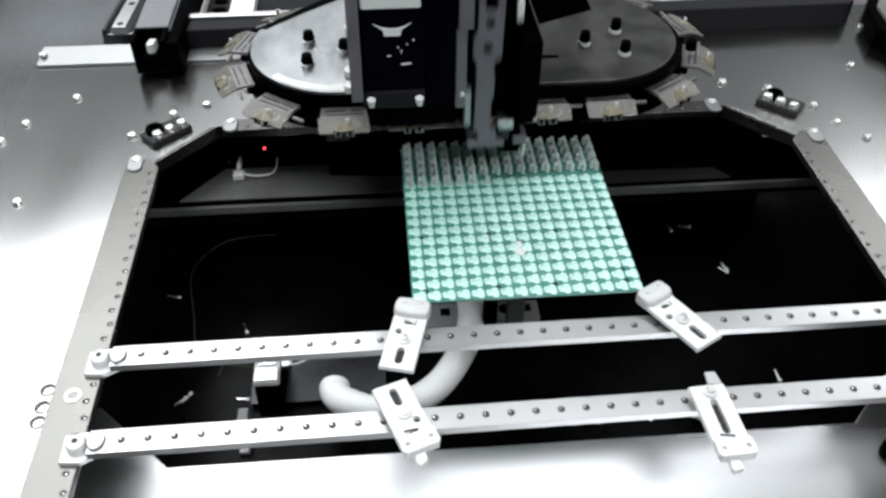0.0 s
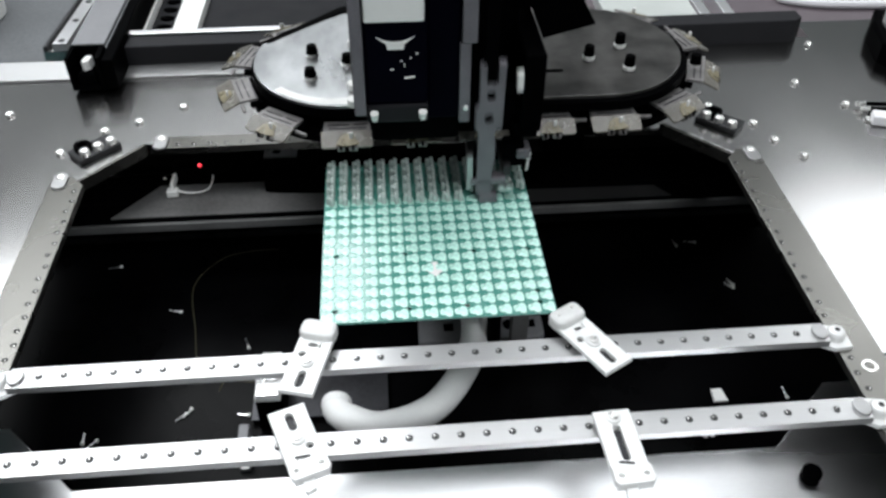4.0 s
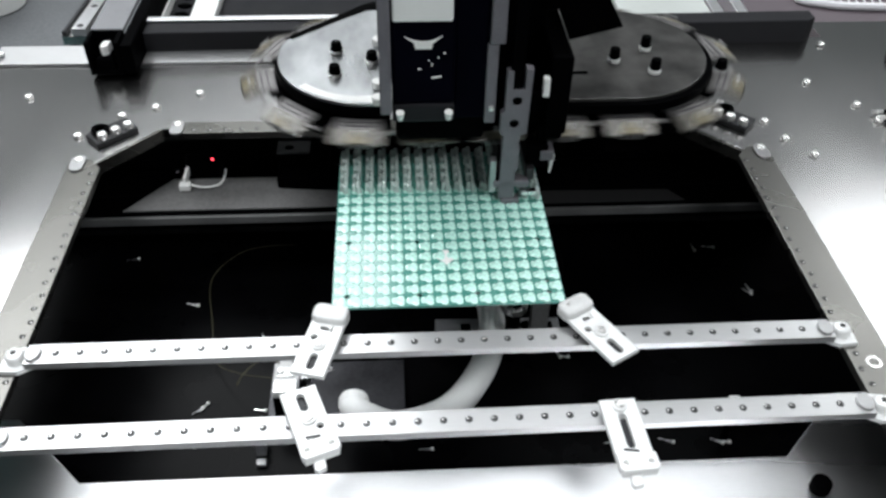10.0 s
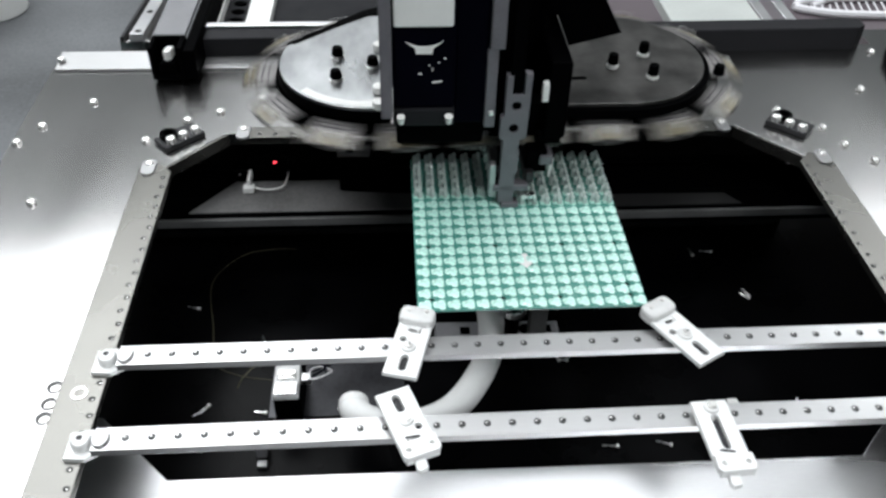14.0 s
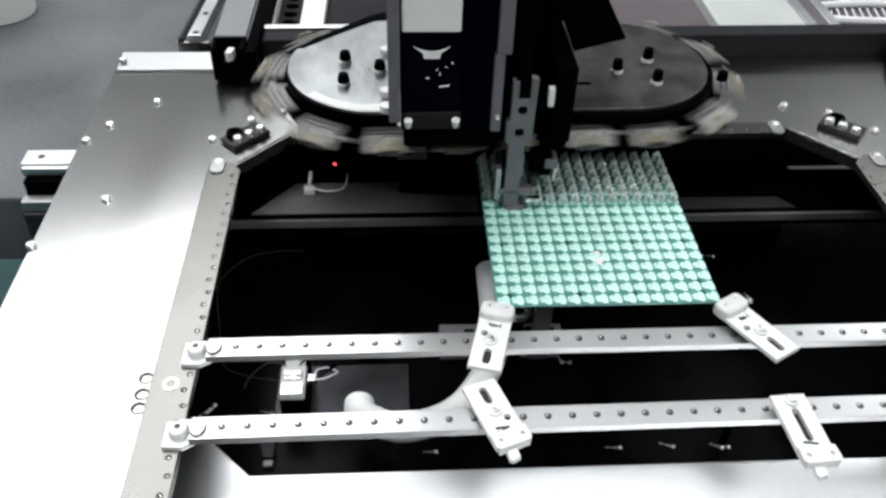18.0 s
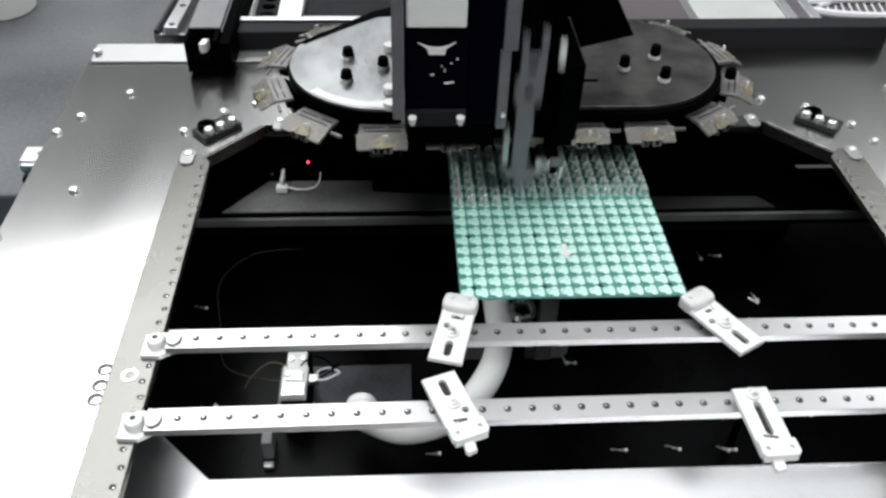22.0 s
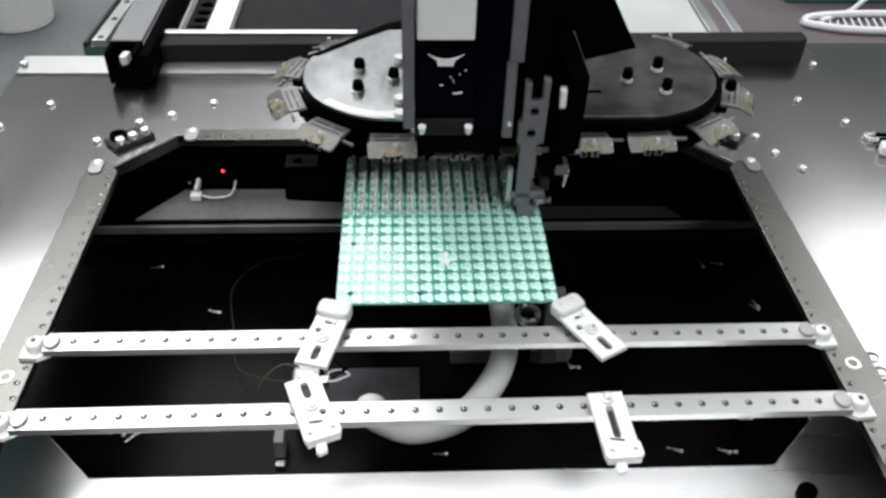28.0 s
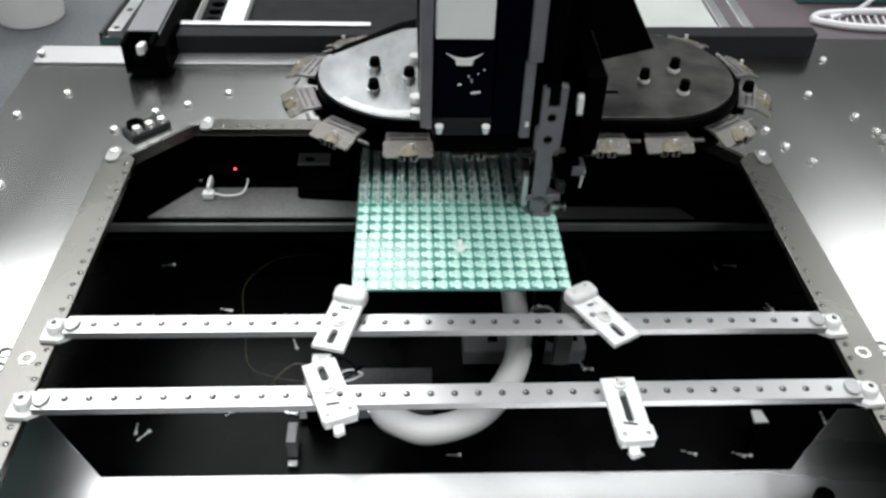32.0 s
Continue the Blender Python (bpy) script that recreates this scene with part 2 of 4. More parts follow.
def cyl(bm, x, y, z0, z1, r, seg=20, r2=None, m=None, bevel=0.0):
    mat4 = Matrix.Translation((x * MM, y * MM, (z0 + z1) / 2 * MM))
    if m is not None:
        mat4 = m @ mat4
    made = bmesh.ops.create_cone(bm, cap_ends=True, segments=seg, radius1=r * MM, radius2=(r if r2 is None else r2) * MM, depth=abs(z1 - z0) * MM, matrix=mat4)
    if bevel:
        edges = [e for e in {e for v in made["verts"] for e in v.link_edges} if any(len(f.verts) > 4 for f in e.link_faces)]
        bmesh.ops.bevel(bm, geom=edges, offset=bevel * MM, segments=2, affect="EDGES", profile=0.5)
    return bm


def slab(bm, outline, z0, z1, holes=(), bevel=0.0):
    """A plate of that outline with holes through it."""
    edges = []
    for loop in (outline, *holes):
        vs = [bm.verts.new((x * MM, y * MM, z0 * MM)) for x, y in loop]
        edges += [bm.edges.new((vs[i], vs[(i + 1) % len(vs)])) for i in range(len(vs))]
    faces = [g for g in bmesh.ops.triangle_fill(bm, use_beauty=True, use_dissolve=True, edges=edges)["geom"] if isinstance(g, bmesh.types.BMFace)]
    ext = bmesh.ops.extrude_face_region(bm, geom=faces)
    up = [g for g in ext["geom"] if isinstance(g, bmesh.types.BMVert)]
    bmesh.ops.translate(bm, verts=up, vec=(0, 0, (z1 - z0) * MM))
    if bevel:
        bm.normal_update()
        sharp = [e for e in bm.edges if len(e.link_faces) == 2 and all(v in set(up) for v in e.verts) and e.calc_face_angle(0) > 0.8]
        bmesh.ops.bevel(bm, geom=sharp, offset=bevel * MM, segments=2, affect="EDGES", profile=0.5)
    return bm


def ring(x, y, r, n=16, a0=0, a1=360, ry=None):
    full = abs(a1 - a0) >= 360
    return [(x + r * math.cos(radians(a0 + (a1 - a0) * i / (n if full else n - 1))), y + (ry or r) * math.sin(radians(a0 + (a1 - a0) * i / (n if full else n - 1)))) for i in range(n)]


def slot(x, y, w, h, n=6):
    r = w / 2
    return ring(x, y + h / 2 - r, r, n, 0, 180) + ring(x, y - h / 2 + r, r, n, 180, 360)


def tube(name, pts, r, mat, parent=None, label="", seg=12, ribs=0.0):
    """A hose along a smooth line through pts."""
    pts = [Vector(p) * MM for p in pts]
    fine = []
    n = len(pts)
    for i in range(n - 1):
        p0, p1, p2, p3 = pts[max(i - 1, 0)], pts[i], pts[i + 1], pts[min(i + 2, n - 1)]
        steps = max(4, int((p2 - p1).length / (r * MM * (0.35 if ribs else 1.2))))
        for k in range(steps):
            u = k / steps
            fine.append(0.5 * ((2 * p1) + (p2 - p0) * u + (2 * p0 - 5 * p1 + 4 * p2 - p3) * u * u + (3 * p1 - p0 - 3 * p2 + p3) * u ** 3))
    fine.append(pts[-1])
    bm = bmesh.new()
    last, side = None, Vector((0, 0, 1))
    for i, p in enumerate(fine):
        d = (fine[min(i + 1, len(fine) - 1)] - fine[max(i - 1, 0)]).normalized()
        u = d.cross(side)
        if u.length < 0.2:
            u = d.cross(Vector((0, 1, 0)))
        u.normalize()
        v = d.cross(u)
        rr = r * MM * (1 + (ribs if i % 2 else 0))
        loop = [bm.verts.new(p + (u * math.cos(2 * math.pi * k / seg) + v * math.sin(2 * math.pi * k / seg)) * rr) for k in range(seg)]
        if last:
            for k in range(seg):
                bm.faces.new((last[k], last[(k + 1) % seg], loop[(k + 1) % seg], loop[k]))
        else:
            bm.faces.new(loop)
        last = loop
    bm.faces.new(last)
    return part(name, bm, mat, parent, label, True)


ON_TABLE, ON_SLIDE, ON_CROSS, CLIPS, NEW_LEDS = [], [], [], [], []


def cap_bolt_mesh(r=3.8, h=3.6, mat=BOLT):
    bm = bmesh.new()
    cyl(bm, 0, 0, 0, h * 0.62, r, 16)
    cyl(bm, 0, 0, h * 0.621, h * 0.86, r, 16, r2=r * 0.84)
    cyl(bm, 0, 0, h * 0.861, h, r * 0.84, 16, r2=r * 0.5)
    return mesh_of(bm, "bolt", mat, True)


# flat dark disc laid on the surface as the shade of a hole
def hole_shade_mesh(r=2.1):
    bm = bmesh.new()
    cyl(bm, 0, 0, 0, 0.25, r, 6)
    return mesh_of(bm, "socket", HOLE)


BOLT_ME, HOLE_SHADE_ME = cap_bolt_mesh(), hole_shade_mesh()
BIG_BOLT_ME = cap_bolt_mesh(6.0, 7, CLAMP)
SMALL_ME = cap_bolt_mesh(1.6, 1.2)
BLOCK_ME = cap_bolt_mesh(4.3, 6.0)
# tiny bright head, set off centre as the glint in a hole
GRUB_GLINT_ME = cap_bolt_mesh(0.6, 0.4)


def bolt(parent, x, y, z, me=None, socket=True):
    b = again("bolt", me or BOLT_ME, parent, at(x, y, z, (x * 37 + y * 11) % 60))
    if socket:
        h = {id(BIG_BOLT_ME): 7, id(SMALL_ME): 1.2}.get(id(me), 3.6)
        s = again("socket", HOLE_SHADE_ME, b, at(0, 0, h + 0.02) @ Matrix.Diagonal((0.55, 0.55, 1, 1)))
    return b


def recessed_screw(parent, x, y, z):
    h = again("screw_hole", HOLE_SHADE_ME, parent, at(x, y, z) @ Matrix.Diagonal((1.05, 0.95, 1, 1)))
    again("screw", GRUB_GLINT_ME, h, at(0.5, -0.6, 0.1))


# ---------------------------------------------------------------- hall
def hall():
    bm = bmesh.new()
    box(bm, -4200, 4200, -4200, 4200, -960, -900)
    tagged(part("floor", bm, TEAL), "dark teal epoxy factory floor", "floor", kind="structure")
    for name, b in (("wall_north", (-4200, 4200, 4200, 4300, -900, 2400)), ("wall_south", (-4200, 4200, -4300, -4200, -900, 2400)), ("wall_west", (-4300, -4200, -4200, 4200, -900, 2400)), ("wall_east", (4200, 4300, -4200, 4200, -900, 2400))):
        bm = bmesh.new()
        box(bm, *b)
        tagged(part(name, bm, WALL), "plain grey factory hall wall", "wall", kind="structure")
    bm = bmesh.new()
    box(bm, -4300, 4300, -4300, 4300, 2400, 2480)
    tagged(part("ceiling", bm, CEIL), "plain pale factory hall ceiling", "ceiling", kind="structure")


hall()


# ---------------------------------------------------------------- fixed machine bed and what lies in it
def machine_bed():
    bed = thing("machine_bed", "black oily machine bed under the moving table", "machine bed", at(0, 0, 0))
    bm = bmesh.new()
    box(bm, -380, 640, -420, 345, -190, -140, 4)
    part("bed_plate", bm, BED, bed)
    bm = bmesh.new()
    box(bm, -900, 60, 350, 1300, -240, -150, 4)
    part("rear_plate", bm, FLOOR, bed, "dark grey rear deck")
    bm = bmesh.new()
    box(bm, 62, 900, 350, 1300, -240, -150, 4)
    part("rear_plate", bm, PINK, bed, "mauve-grey rear deck")
    bm = bmesh.new()
    box(bm, -330, 640, -400, 1200, -895, -242, 6)
    part("cabinet", bm, GREY, bed, "grey steel cabinet")
    for y0, nm in ((268, "rear"), (-230, "front")):
        rail = thing("linear_rail", "ground steel linear rail on a black base bar", "linear rail", at(4, y0 + 10, -10), "table guide rails")
        bm = bmesh.new()
        box(bm, -383, 383, -14, 50, -140, -96, 2)
        part("base_bar", bm, COVER, rail)
        bm = bmesh.new()
        box(bm, -381, 383, 4, 46, -95.8, -70, 2)
        part("bearing_bar", bm, BLACK, rail, "black bearing bar")
        bm = bmesh.new()
        box(bm, -383, 383, -10, 2, -95.8, -84, 1.5)
        part("lower_rail", bm, STRIP, rail, "dull lower guide strip")
        bm = bmesh.new()
        box(bm, -383, 383, 12, 44, -69.8, -60, 2)
        box(bm, -383, 383, 16, 40, -60.1, -57, 1)
        part("rail", bm, ALU_LOW, rail, "bright ground steel rail")
        for i in range(13):
            again("bore", HOLE_SHADE_ME, rail, at(-366 + i * 61, 28, -57) @ Matrix.Diagonal((1.7, 1.7, 1, 1)))
    return bed


def hose_and_sensor():
    h = thing("vacuum_hose", "white smooth vacuum hose curving across the bed", "hose", at(0, 0, 0))
    tube("hose", [(65, 158, -92), (65, 124, -96), (64.5, 78, -100), (50.5, 38, -100), (24, 5, -101), (-13, -7, -102), (-38, 2, -102), (-46, 10, -102), (-47, 15, -102)], 11, HOSE, h, ribs=0.012, seg=20)
    bm = bmesh.new()
    cyl(bm, 0, 0, -5, 5, 11.6, 20, bevel=3, m=at(-47, 16, -102, 0, 90))
    part("end_cap", bm, HOSE, h, "rounded white hose end")
    s = thing("limit_sensor", "white plastic limit sensor block with loose wires", "sensor", at(-99.5, 40, -112))
    bm = bmesh.new()
    box(bm, -10, 10, -16, 16, 7, 13, 1.5)
    part("body", bm, JAW, s)
    bm = bmesh.new()
    box(bm, -9, 9, -15.8, -4, 13, 15, 0.6)
    box(bm, -7, 7, 0, 9, 13, 14.6, 0.6)
    part("cover", bm, SILVER, s, "bright metal cover")
    bm = bmesh.new()
    box(bm, -8, 8, 16.2, 34, 0, 9, 1.2)
    part("rear_block", bm, JAW, s, "cloudy rear block")
    bm = bmesh.new()
    for x in (-4.5, 4.5):
        cyl(bm, x, 5, 14.6, 16.4, 2.6, 12, bevel=0.4)
        cyl(bm, x, 25, 9, 11, 2.6, 12, bevel=0.4)
    part("terminal_screws", bm, BOLT, s, "bright terminal screws")
    bm = bmesh.new()
    box(bm, -10, 11, -15, 34, -28, 6.8, 1)
    part("foot", bm, BLACK, s, "black mounting foot")
    bm = bmesh.new()
    box(bm, 11, 19, -2, 6, 8, 14, 1)
    part("terminal", bm, SILVER, s, "bright wire terminal")
    tube("wire", [(18, 2, 12), (30, 10, 14), (34, 22, 6), (22, 30, -10), (10, 36, -24)], 0.9, NAVY, s, "dark blue wire", 8)
    tube("wire", [(-10, 4, 8), (-40, 20, -4), (-66, 50, -22), (-76, 96, -26.4), (-85, 154, -26.4), (-64, 190, -26.4), (-37, 200, -26.4), (-10, 201, -26.6)], 0.32, WIRE, s, "thin dull brass wire", 8)
    tube("wire", [(16, 0, 13), (24, -4, 18), (32, 2, 16), (34, 12, 8), (26, 18, 6), (18, 12, 10), (18, 4, 13)], 0.8, CABLE, s, "loose white wire", 8)
    tube("wire", [(4, 14, 14), (14, 22, 16), (26, 20, 10), (30, 8, 6)], 0.7, NAVY, s, "dark blue wire", 8)
    tube("wire", [(-6, 14, 14), (-20, 18, 14), (-34, 10, 8), (-40, 4, 0)], 0.5, WIRE, s, "thin dull brass wire", 8)
    b = thing("angle_bracket", "small grey angle bracket on the bed", "bracket", at(-119, 3, -140))
    bm = bmesh.new()
    box(bm, -4, 4, -6, 14, 0, 20, 1)
    part("block", bm, GREY, b)
    bm = bmesh.new()
    box(bm, -3, 5, -16, -10, 0, 4, 1)
    part("tab", bm, STRIP, b, "dull bright tab")
    q = thing("cover_plate", "low oily grey cover plate on the machine bed", "cover plate", at(-70, 54, -140))
    bm = bmesh.new()
    box(bm, -46, 62, -22, 30, 0, 4, 0.8)
    part("base", bm, BLACK, q)
    bm = bmesh.new()
    box(bm, -47, 62, -23, 31, 4.2, 6, 0.5)
    part("lid", bm, COVER, q, "oily grey lid")
    for x, y in ((-40, -17), (-40, 24), (10, -17)):
        bolt(q, x, y, 6, SMALL_ME, socket=False)
    w = thing("marker_tag", "small white marker tag on the black bed", "tag", at(244, 1, -140))
    bm = bmesh.new()
    slab(bm, [(-5, -5), (6, -5), (4, 7), (-4, 7)], 38, 40, bevel=0.3)
    part("tag", bm, WHITE, w)
    bm = bmesh.new()
    cyl(bm, 0, 0, 0, 38, 3, 12)
    part("post", bm, BLACK, w)
    rng = random.Random(4)
    for x, y, turn in ((124, 92, 20), (127, 87, 80), (104, 97, 60), (313, 160, 45), (316, 165, 20), (6, -3, 90), (152, -4, 85), (195, -3, 70), (295, 223, 80), (280, 224, 10),
                       (-198, 163, 75), (-175, 41, 130), (-170, 44, 150), (-126, 41, 80), (-247, 28, 5), (-129, 119, 20), (318, 31, 0), (-264, 226, 100), (-240, 19, 140), (234, -5, 65), (239, -6, 80)):
        p = thing("component_pin", "small bright stray component lead on the black bed", "component pin", at(x, y, -139, turn), "stray pins")
        bm = bmesh.new()
        cyl(bm, 0, 0, -rng.uniform(3, 6), 5, 0.8, 8, m=at(0, 0, 0, 0, 90))
        part("lead", bm, SILVER, p)
        bm = bmesh.new()
        cyl(bm, 0, 0, 0, 2.2, 1.5, 8, m=at(0, -5, 0.2, 0, 90))
        part("tip", bm, WHITE, p)


def clinch_unit():
    c = thing("clinch_unit", "dark clinch anvil under the circuit board", "clinch unit", at(72, 70, -140))
    bm = bmesh.new()
    slab(bm, [(-52, 24), (50, 24), (56, 29), (56, 50), (-52, 52)], 0, 16, bevel=2)
    part("crossbar", bm, GREY, c, "grey crossbar")
    # thin black caps on the solid bar stand for the shade in its holes
    for x in (-26, 27, 45):
        bm = bmesh.new()
        slab(bm, ring(x, 40, 6, 20 if x == 27 else 4, 45, 405), 16, 16.6, bevel=0.2)
        part("bore", bm, BLACK, c, "black cap as the dark of a bore")
    bm = bmesh.new()
    box(bm, 8, 60, 66, 110, 0, 60, 4)
    part("body", bm, BLACK, c)
    bm = bmesh.new()
    cyl(bm, 36, 88, 60, 78, 16, 28, bevel=3)
    part("column", bm, BLACK, c)
    bm = bmesh.new()
    slab(bm, ring(7, 2, 10.5, 28), 78, 84, [ring(7, 2, 7, 28)], bevel=1)
    part("dish", bm, SILVER, c, "bright turned ring")
    bm = bmesh.new()
    cyl(bm, 7, 2, 20, 78, 6, 16)
    part("post", bm, BLACK, c)
    bm = bmesh.new()
    slab(bm, [(22, 20), (36, 20), (36, 102), (22, 102)], -8, 0, [[(25.5, 90), (32.5, 90), (32.5, 97), (25.5, 97)]], bevel=0.8)
    k = part("bracket", bm, LIP, c, "dull grey drilled bracket")
    k.matrix_basis = pose(0, 0.004, 0, 90)
    bm = bmesh.new()
    box(bm, 6, 18, 32, 46, 20, 104, 1.5)
    part("anvil_stem", bm, BLACK, c, "black anvil stem")
    bm = bmesh.new()
    slab(bm, [(4, 30), (20, 30), (22, 38), (16, 52), (6, 50)], 104.2, 110, [ring(12, 39, 3, 12)], bevel=1)
    k = part("anvil_head", bm, DARK_STEEL, c, "dark anvil head")
    for x, y, h in ((18, 34, 5), (20, 46, 3), (8, 33, 4), (17, 52, 6)):
        bm = bmesh.new()
        cyl(bm, x, y, 110, 110 + h, 1.5, 10, bevel=0.3)
        part("cutter_pin", bm, SILVER, k, "bright cutter pin")


# ---------------------------------------------------------------- X slide under the table (moves sideways only)
def x_slide():
    s = thing("cross_slide", "bright machined cross slide carrying the table", "machine slide", at(0, 0, 0))
    ON_SLIDE.append(s)
    bm = bmesh.new()
    slab(bm, [(-400, -330), (400, -330), (400, -16), (290, -16), (236, -68), (-234, -67), (-288, -14), (-400, -14)], -84, -70, bevel=0.8)
    part("front_plate", bm, ALU_LOW, s, "bright milled front plate with clipped corners")
    bm = bmesh.new()
    box(bm, -330, 330, 194, 224, -76, -60, 1.5)
    part("rear_beam", bm, BLACK, s, "black cross beam")
    bm = bmesh.new()
    box(bm, -330, 330, 224.3, 261, -76, -61)
    part("beam_cover", bm, BLACK, s, "black beam cover")
    bm = bmesh.new()
    box(bm, -325, 325, 262, 352, -58, -50)
    part("slide_plate", bm, BLACK, s, "black slide plate")
    bm = bmesh.new()
    box(bm, -328, 328, 190, 193.6, -68, -60, 0.8)
    part("front_lip", bm, LIP, s, "dark front lip")
    bm = bmesh.new()
    slab(bm, [(-262, 200), (-58, 200), (-58, 222), (-112, 226), (-128, 228), (-128, 245), (-226, 245)], -59.9, -58.6, bevel=0.3)
    part("cover_plate", bm, PALE, s, "dull grey cover plate")
    for x in (-360, 330):
        bm = bmesh.new()
        box(bm, x, x + 30, 60, 330, -70, -24, 2)
        part("riser", bm, DARK_STEEL, s)
    bm = bmesh.new()
    cyl(bm, 247, -95, -70, -60, 6.5, 18, bevel=1.5)
    part("knob", bm, BLACK, s, "black round knob")
    # strip outlined and darkened as the dim band of light on the slide
    bm = bmesh.new()
    slab(bm, [(86, 198), (236, 198), (224, 214), (86, 216)], -59.9, -58.6)
    part("cover_plate", bm, SLIDE_GREY, s, "dark grey strip shaped as the dimly lit band")
    k = thing("stop_block", "black stop block with a pale drilled plate on top", "stop block", at(-118, 273, -57.8))
    ON_SLIDE.append(k)
    bm = bmesh.new()
    box(bm, -12, 34, -46, 10, 0, 11, 1)
    part("block", bm, BLACK, k)
    bm = bmesh.new()
    slab(bm, [(-15, -9), (15, -9), (15, 9), (-15, 9)], 11.1, 13.4, [ring(-4, 0, 5, 16)], bevel=0.4)
    part("plate", bm, STRIP, k, "pale drilled plate")
    q = thing("slot_sensor", "black slot sensor with a glowing red lamp", "sensor", at(-200, 246, -57))
    ON_SLIDE.append(q)
    bm = bmesh.new()
    box(bm, -14, 22, 0, 14, 0, 16, 1.5)
    part("body", bm, BLACK, q)
    bm = bmesh.new()
    cyl(bm, 11, 3, 16, 17.4, 1.1, 12, bevel=0.4)
    part("lamp", bm, RED, q, "glowing red lamp")
    bm = bmesh.new()
    box(bm, -17, -7, -22, -14, 0, 6, 0.8)
    box(bm, -13, -10, -18, 0, 4, 12, 0.8)
    part("connector", bm, WHITE, q, "white wire connector")
    tube("wire", [(-8, -17, 4), (4, -20, 3), (18, -16, 3), (22, -4, 6), (20, 6, 8)], 0.8, WHITE, q, "white wire", 8)
    for x, y in ((-18, 22), (-24, 8)):
        bolt(q, x, y, 0, SMALL_ME)


# ---------------------------------------------------------------- XY table (moves both ways)
def xy_table():
    t = thing("positioning_table", "brushed aluminium positioning table with a wide clipped opening", "machine table", at(0, 0, 0))
    ON_TABLE.append(t)
    bm = bmesh.new()
    opening = [(-277, -260), (-277, 206), (-226, 262), (228, 262), (280, 206), (280, -260)]
    slab(bm, [(-405, -260)] + opening + [(620, -260), (620, 445), (420, 445), (420, 412), (-394, 412), (-405, 388)], -12, 0, bevel=0.3)
    part("table_plate", bm, ALU, t)
    bm = bmesh.new()
    box(bm, -402, -52, -4, 26, 0.2, 3, 0.5, m=at(0, 377, 0, 0, 6))
    part("rear_strip", bm, STRIP, t, "bright raised rear strip")
    for nm, o in (("left", [(-289, -258), (-262, -258), (-262, 204), (-272, 216), (-284, 216), (-289, 209)]), ("right", [(293, -258), (293, 209), (288, 216), (276, 216), (265, 204), (265, -258)]), ("rear", [(-214, 252), (216, 252), (216, 262), (210, 269), (-208, 269), (-214, 262)])):
        bm = bmesh.new()
        slab(bm, o, -4, 1.8, bevel=0.5)
        part("edge_strip", bm, LEDGE, t, "dull grey drilled edge strip")
    # facings added over the plate's slanted sides to imitate how light falls there
    for (xa, ya), (xb, yb), s in (((-277, 206), (-226, 262), 1), ((280, 206), (228, 262), -1)):
        bm = bmesh.new()
        slab(bm, [(xa, ya), (xa + s * 2, ya - 1.5), (xb + s * 2, yb - 1.5), (xb, yb)], -11.5, -0.6)
        part("inner_facing", bm, LEDGE, t, "thin grey facing added for the inner face's tone")
    for s, x in ((-1, -266.5), (1, 269.5)):
        for i in range(34):
            y = 196 - i * 12.6
            if min(abs(y), abs(y + 64)) > 6:
                recessed_screw(t, x + (0.8 if i % 2 else -0.8), y, 1.8)
    for i in range(30):
        x = -196 + i * 13.6
        recessed_screw(t, x, 257, 1.8)
    for x, y in ((-352, 316), (-386, 277), (-400, 252), (-404, 112), (-398, 386), (-292, 252), (-262, 283), (-235, 296), (-363, 168), (274, 286), (305, 255), (314, 228), (330, 203), (369, 321), (400, 280), (409, 253), (412, 394), (-200, 318), (236, 300)):
        bolt(t, x, y, 0.0 if y < 366 or x > 0 else 5.2, socket=False)
    for x, y in ((-281, 214), (-210, 264), (286, 212), (214, 264)):
        bolt(t, x, y, 1.8, socket=False)
        bm = bmesh.new()
        slab(bm, ring(x, y - 9, 6, 12, 200, 340) + ring(x, y, 6, 12, -20, 200), 1.8, 3.6, bevel=0.4)
        part("washer_tab", bm, STRIP, t, "bright washer tab")
    for y in (-19, -32, -43):
        for x in (-293, 296):
            bm = bmesh.new()
            slab(bm, ring(x, y, 4.7, 22), 0, 0.4, [ring(x + 0.6, y - 0.9, 3.3, 22)])
            part("counterbore", bm, LIP, t, "counterbored screw hole")
            again("screw", SMALL_ME, t, at(x + 0.6, y - 1.2, 0.05) @ Matrix.Diagonal((1.7, 1.5, 0.4, 1)))
    for x in (-276, 279):
        bm = bmesh.new()
        slab(bm, ring(x, -26, 5.0, 22), 1.8, 2.3, [ring(x, -26, 3.4, 22)])
        part("ring_screw", bm, BOLT, t, "bright ring around a tapped hole")
    # corner blocks
    for cx, cy, rz in ((-263, 253, 42), (275, 258, -42)):
        k = thing("corner_block", "black stop block with three bright screws", "stop block", at(cx, cy, 0, rz), "corner stop blocks")
        ON_TABLE.append(k)
        bm = bmesh.new()
        box(bm, -19, 19, -10, 11, 0, 5, 1.2)
        part("base", bm, DARK_STEEL, k)
        bm = bmesh.new()
        slab(bm, ring(-8, 4, 7.5, 18), 5, 9.5, [ring(-8, 4, 3.8, 18)], bevel=0.8)
        part("eccentric", bm, BLACK, k, "black eccentric ring")
        for x in (-11, 1, 13):
            bolt(k, x, -5, 5, BLOCK_ME, socket=False)
    rear_gear()


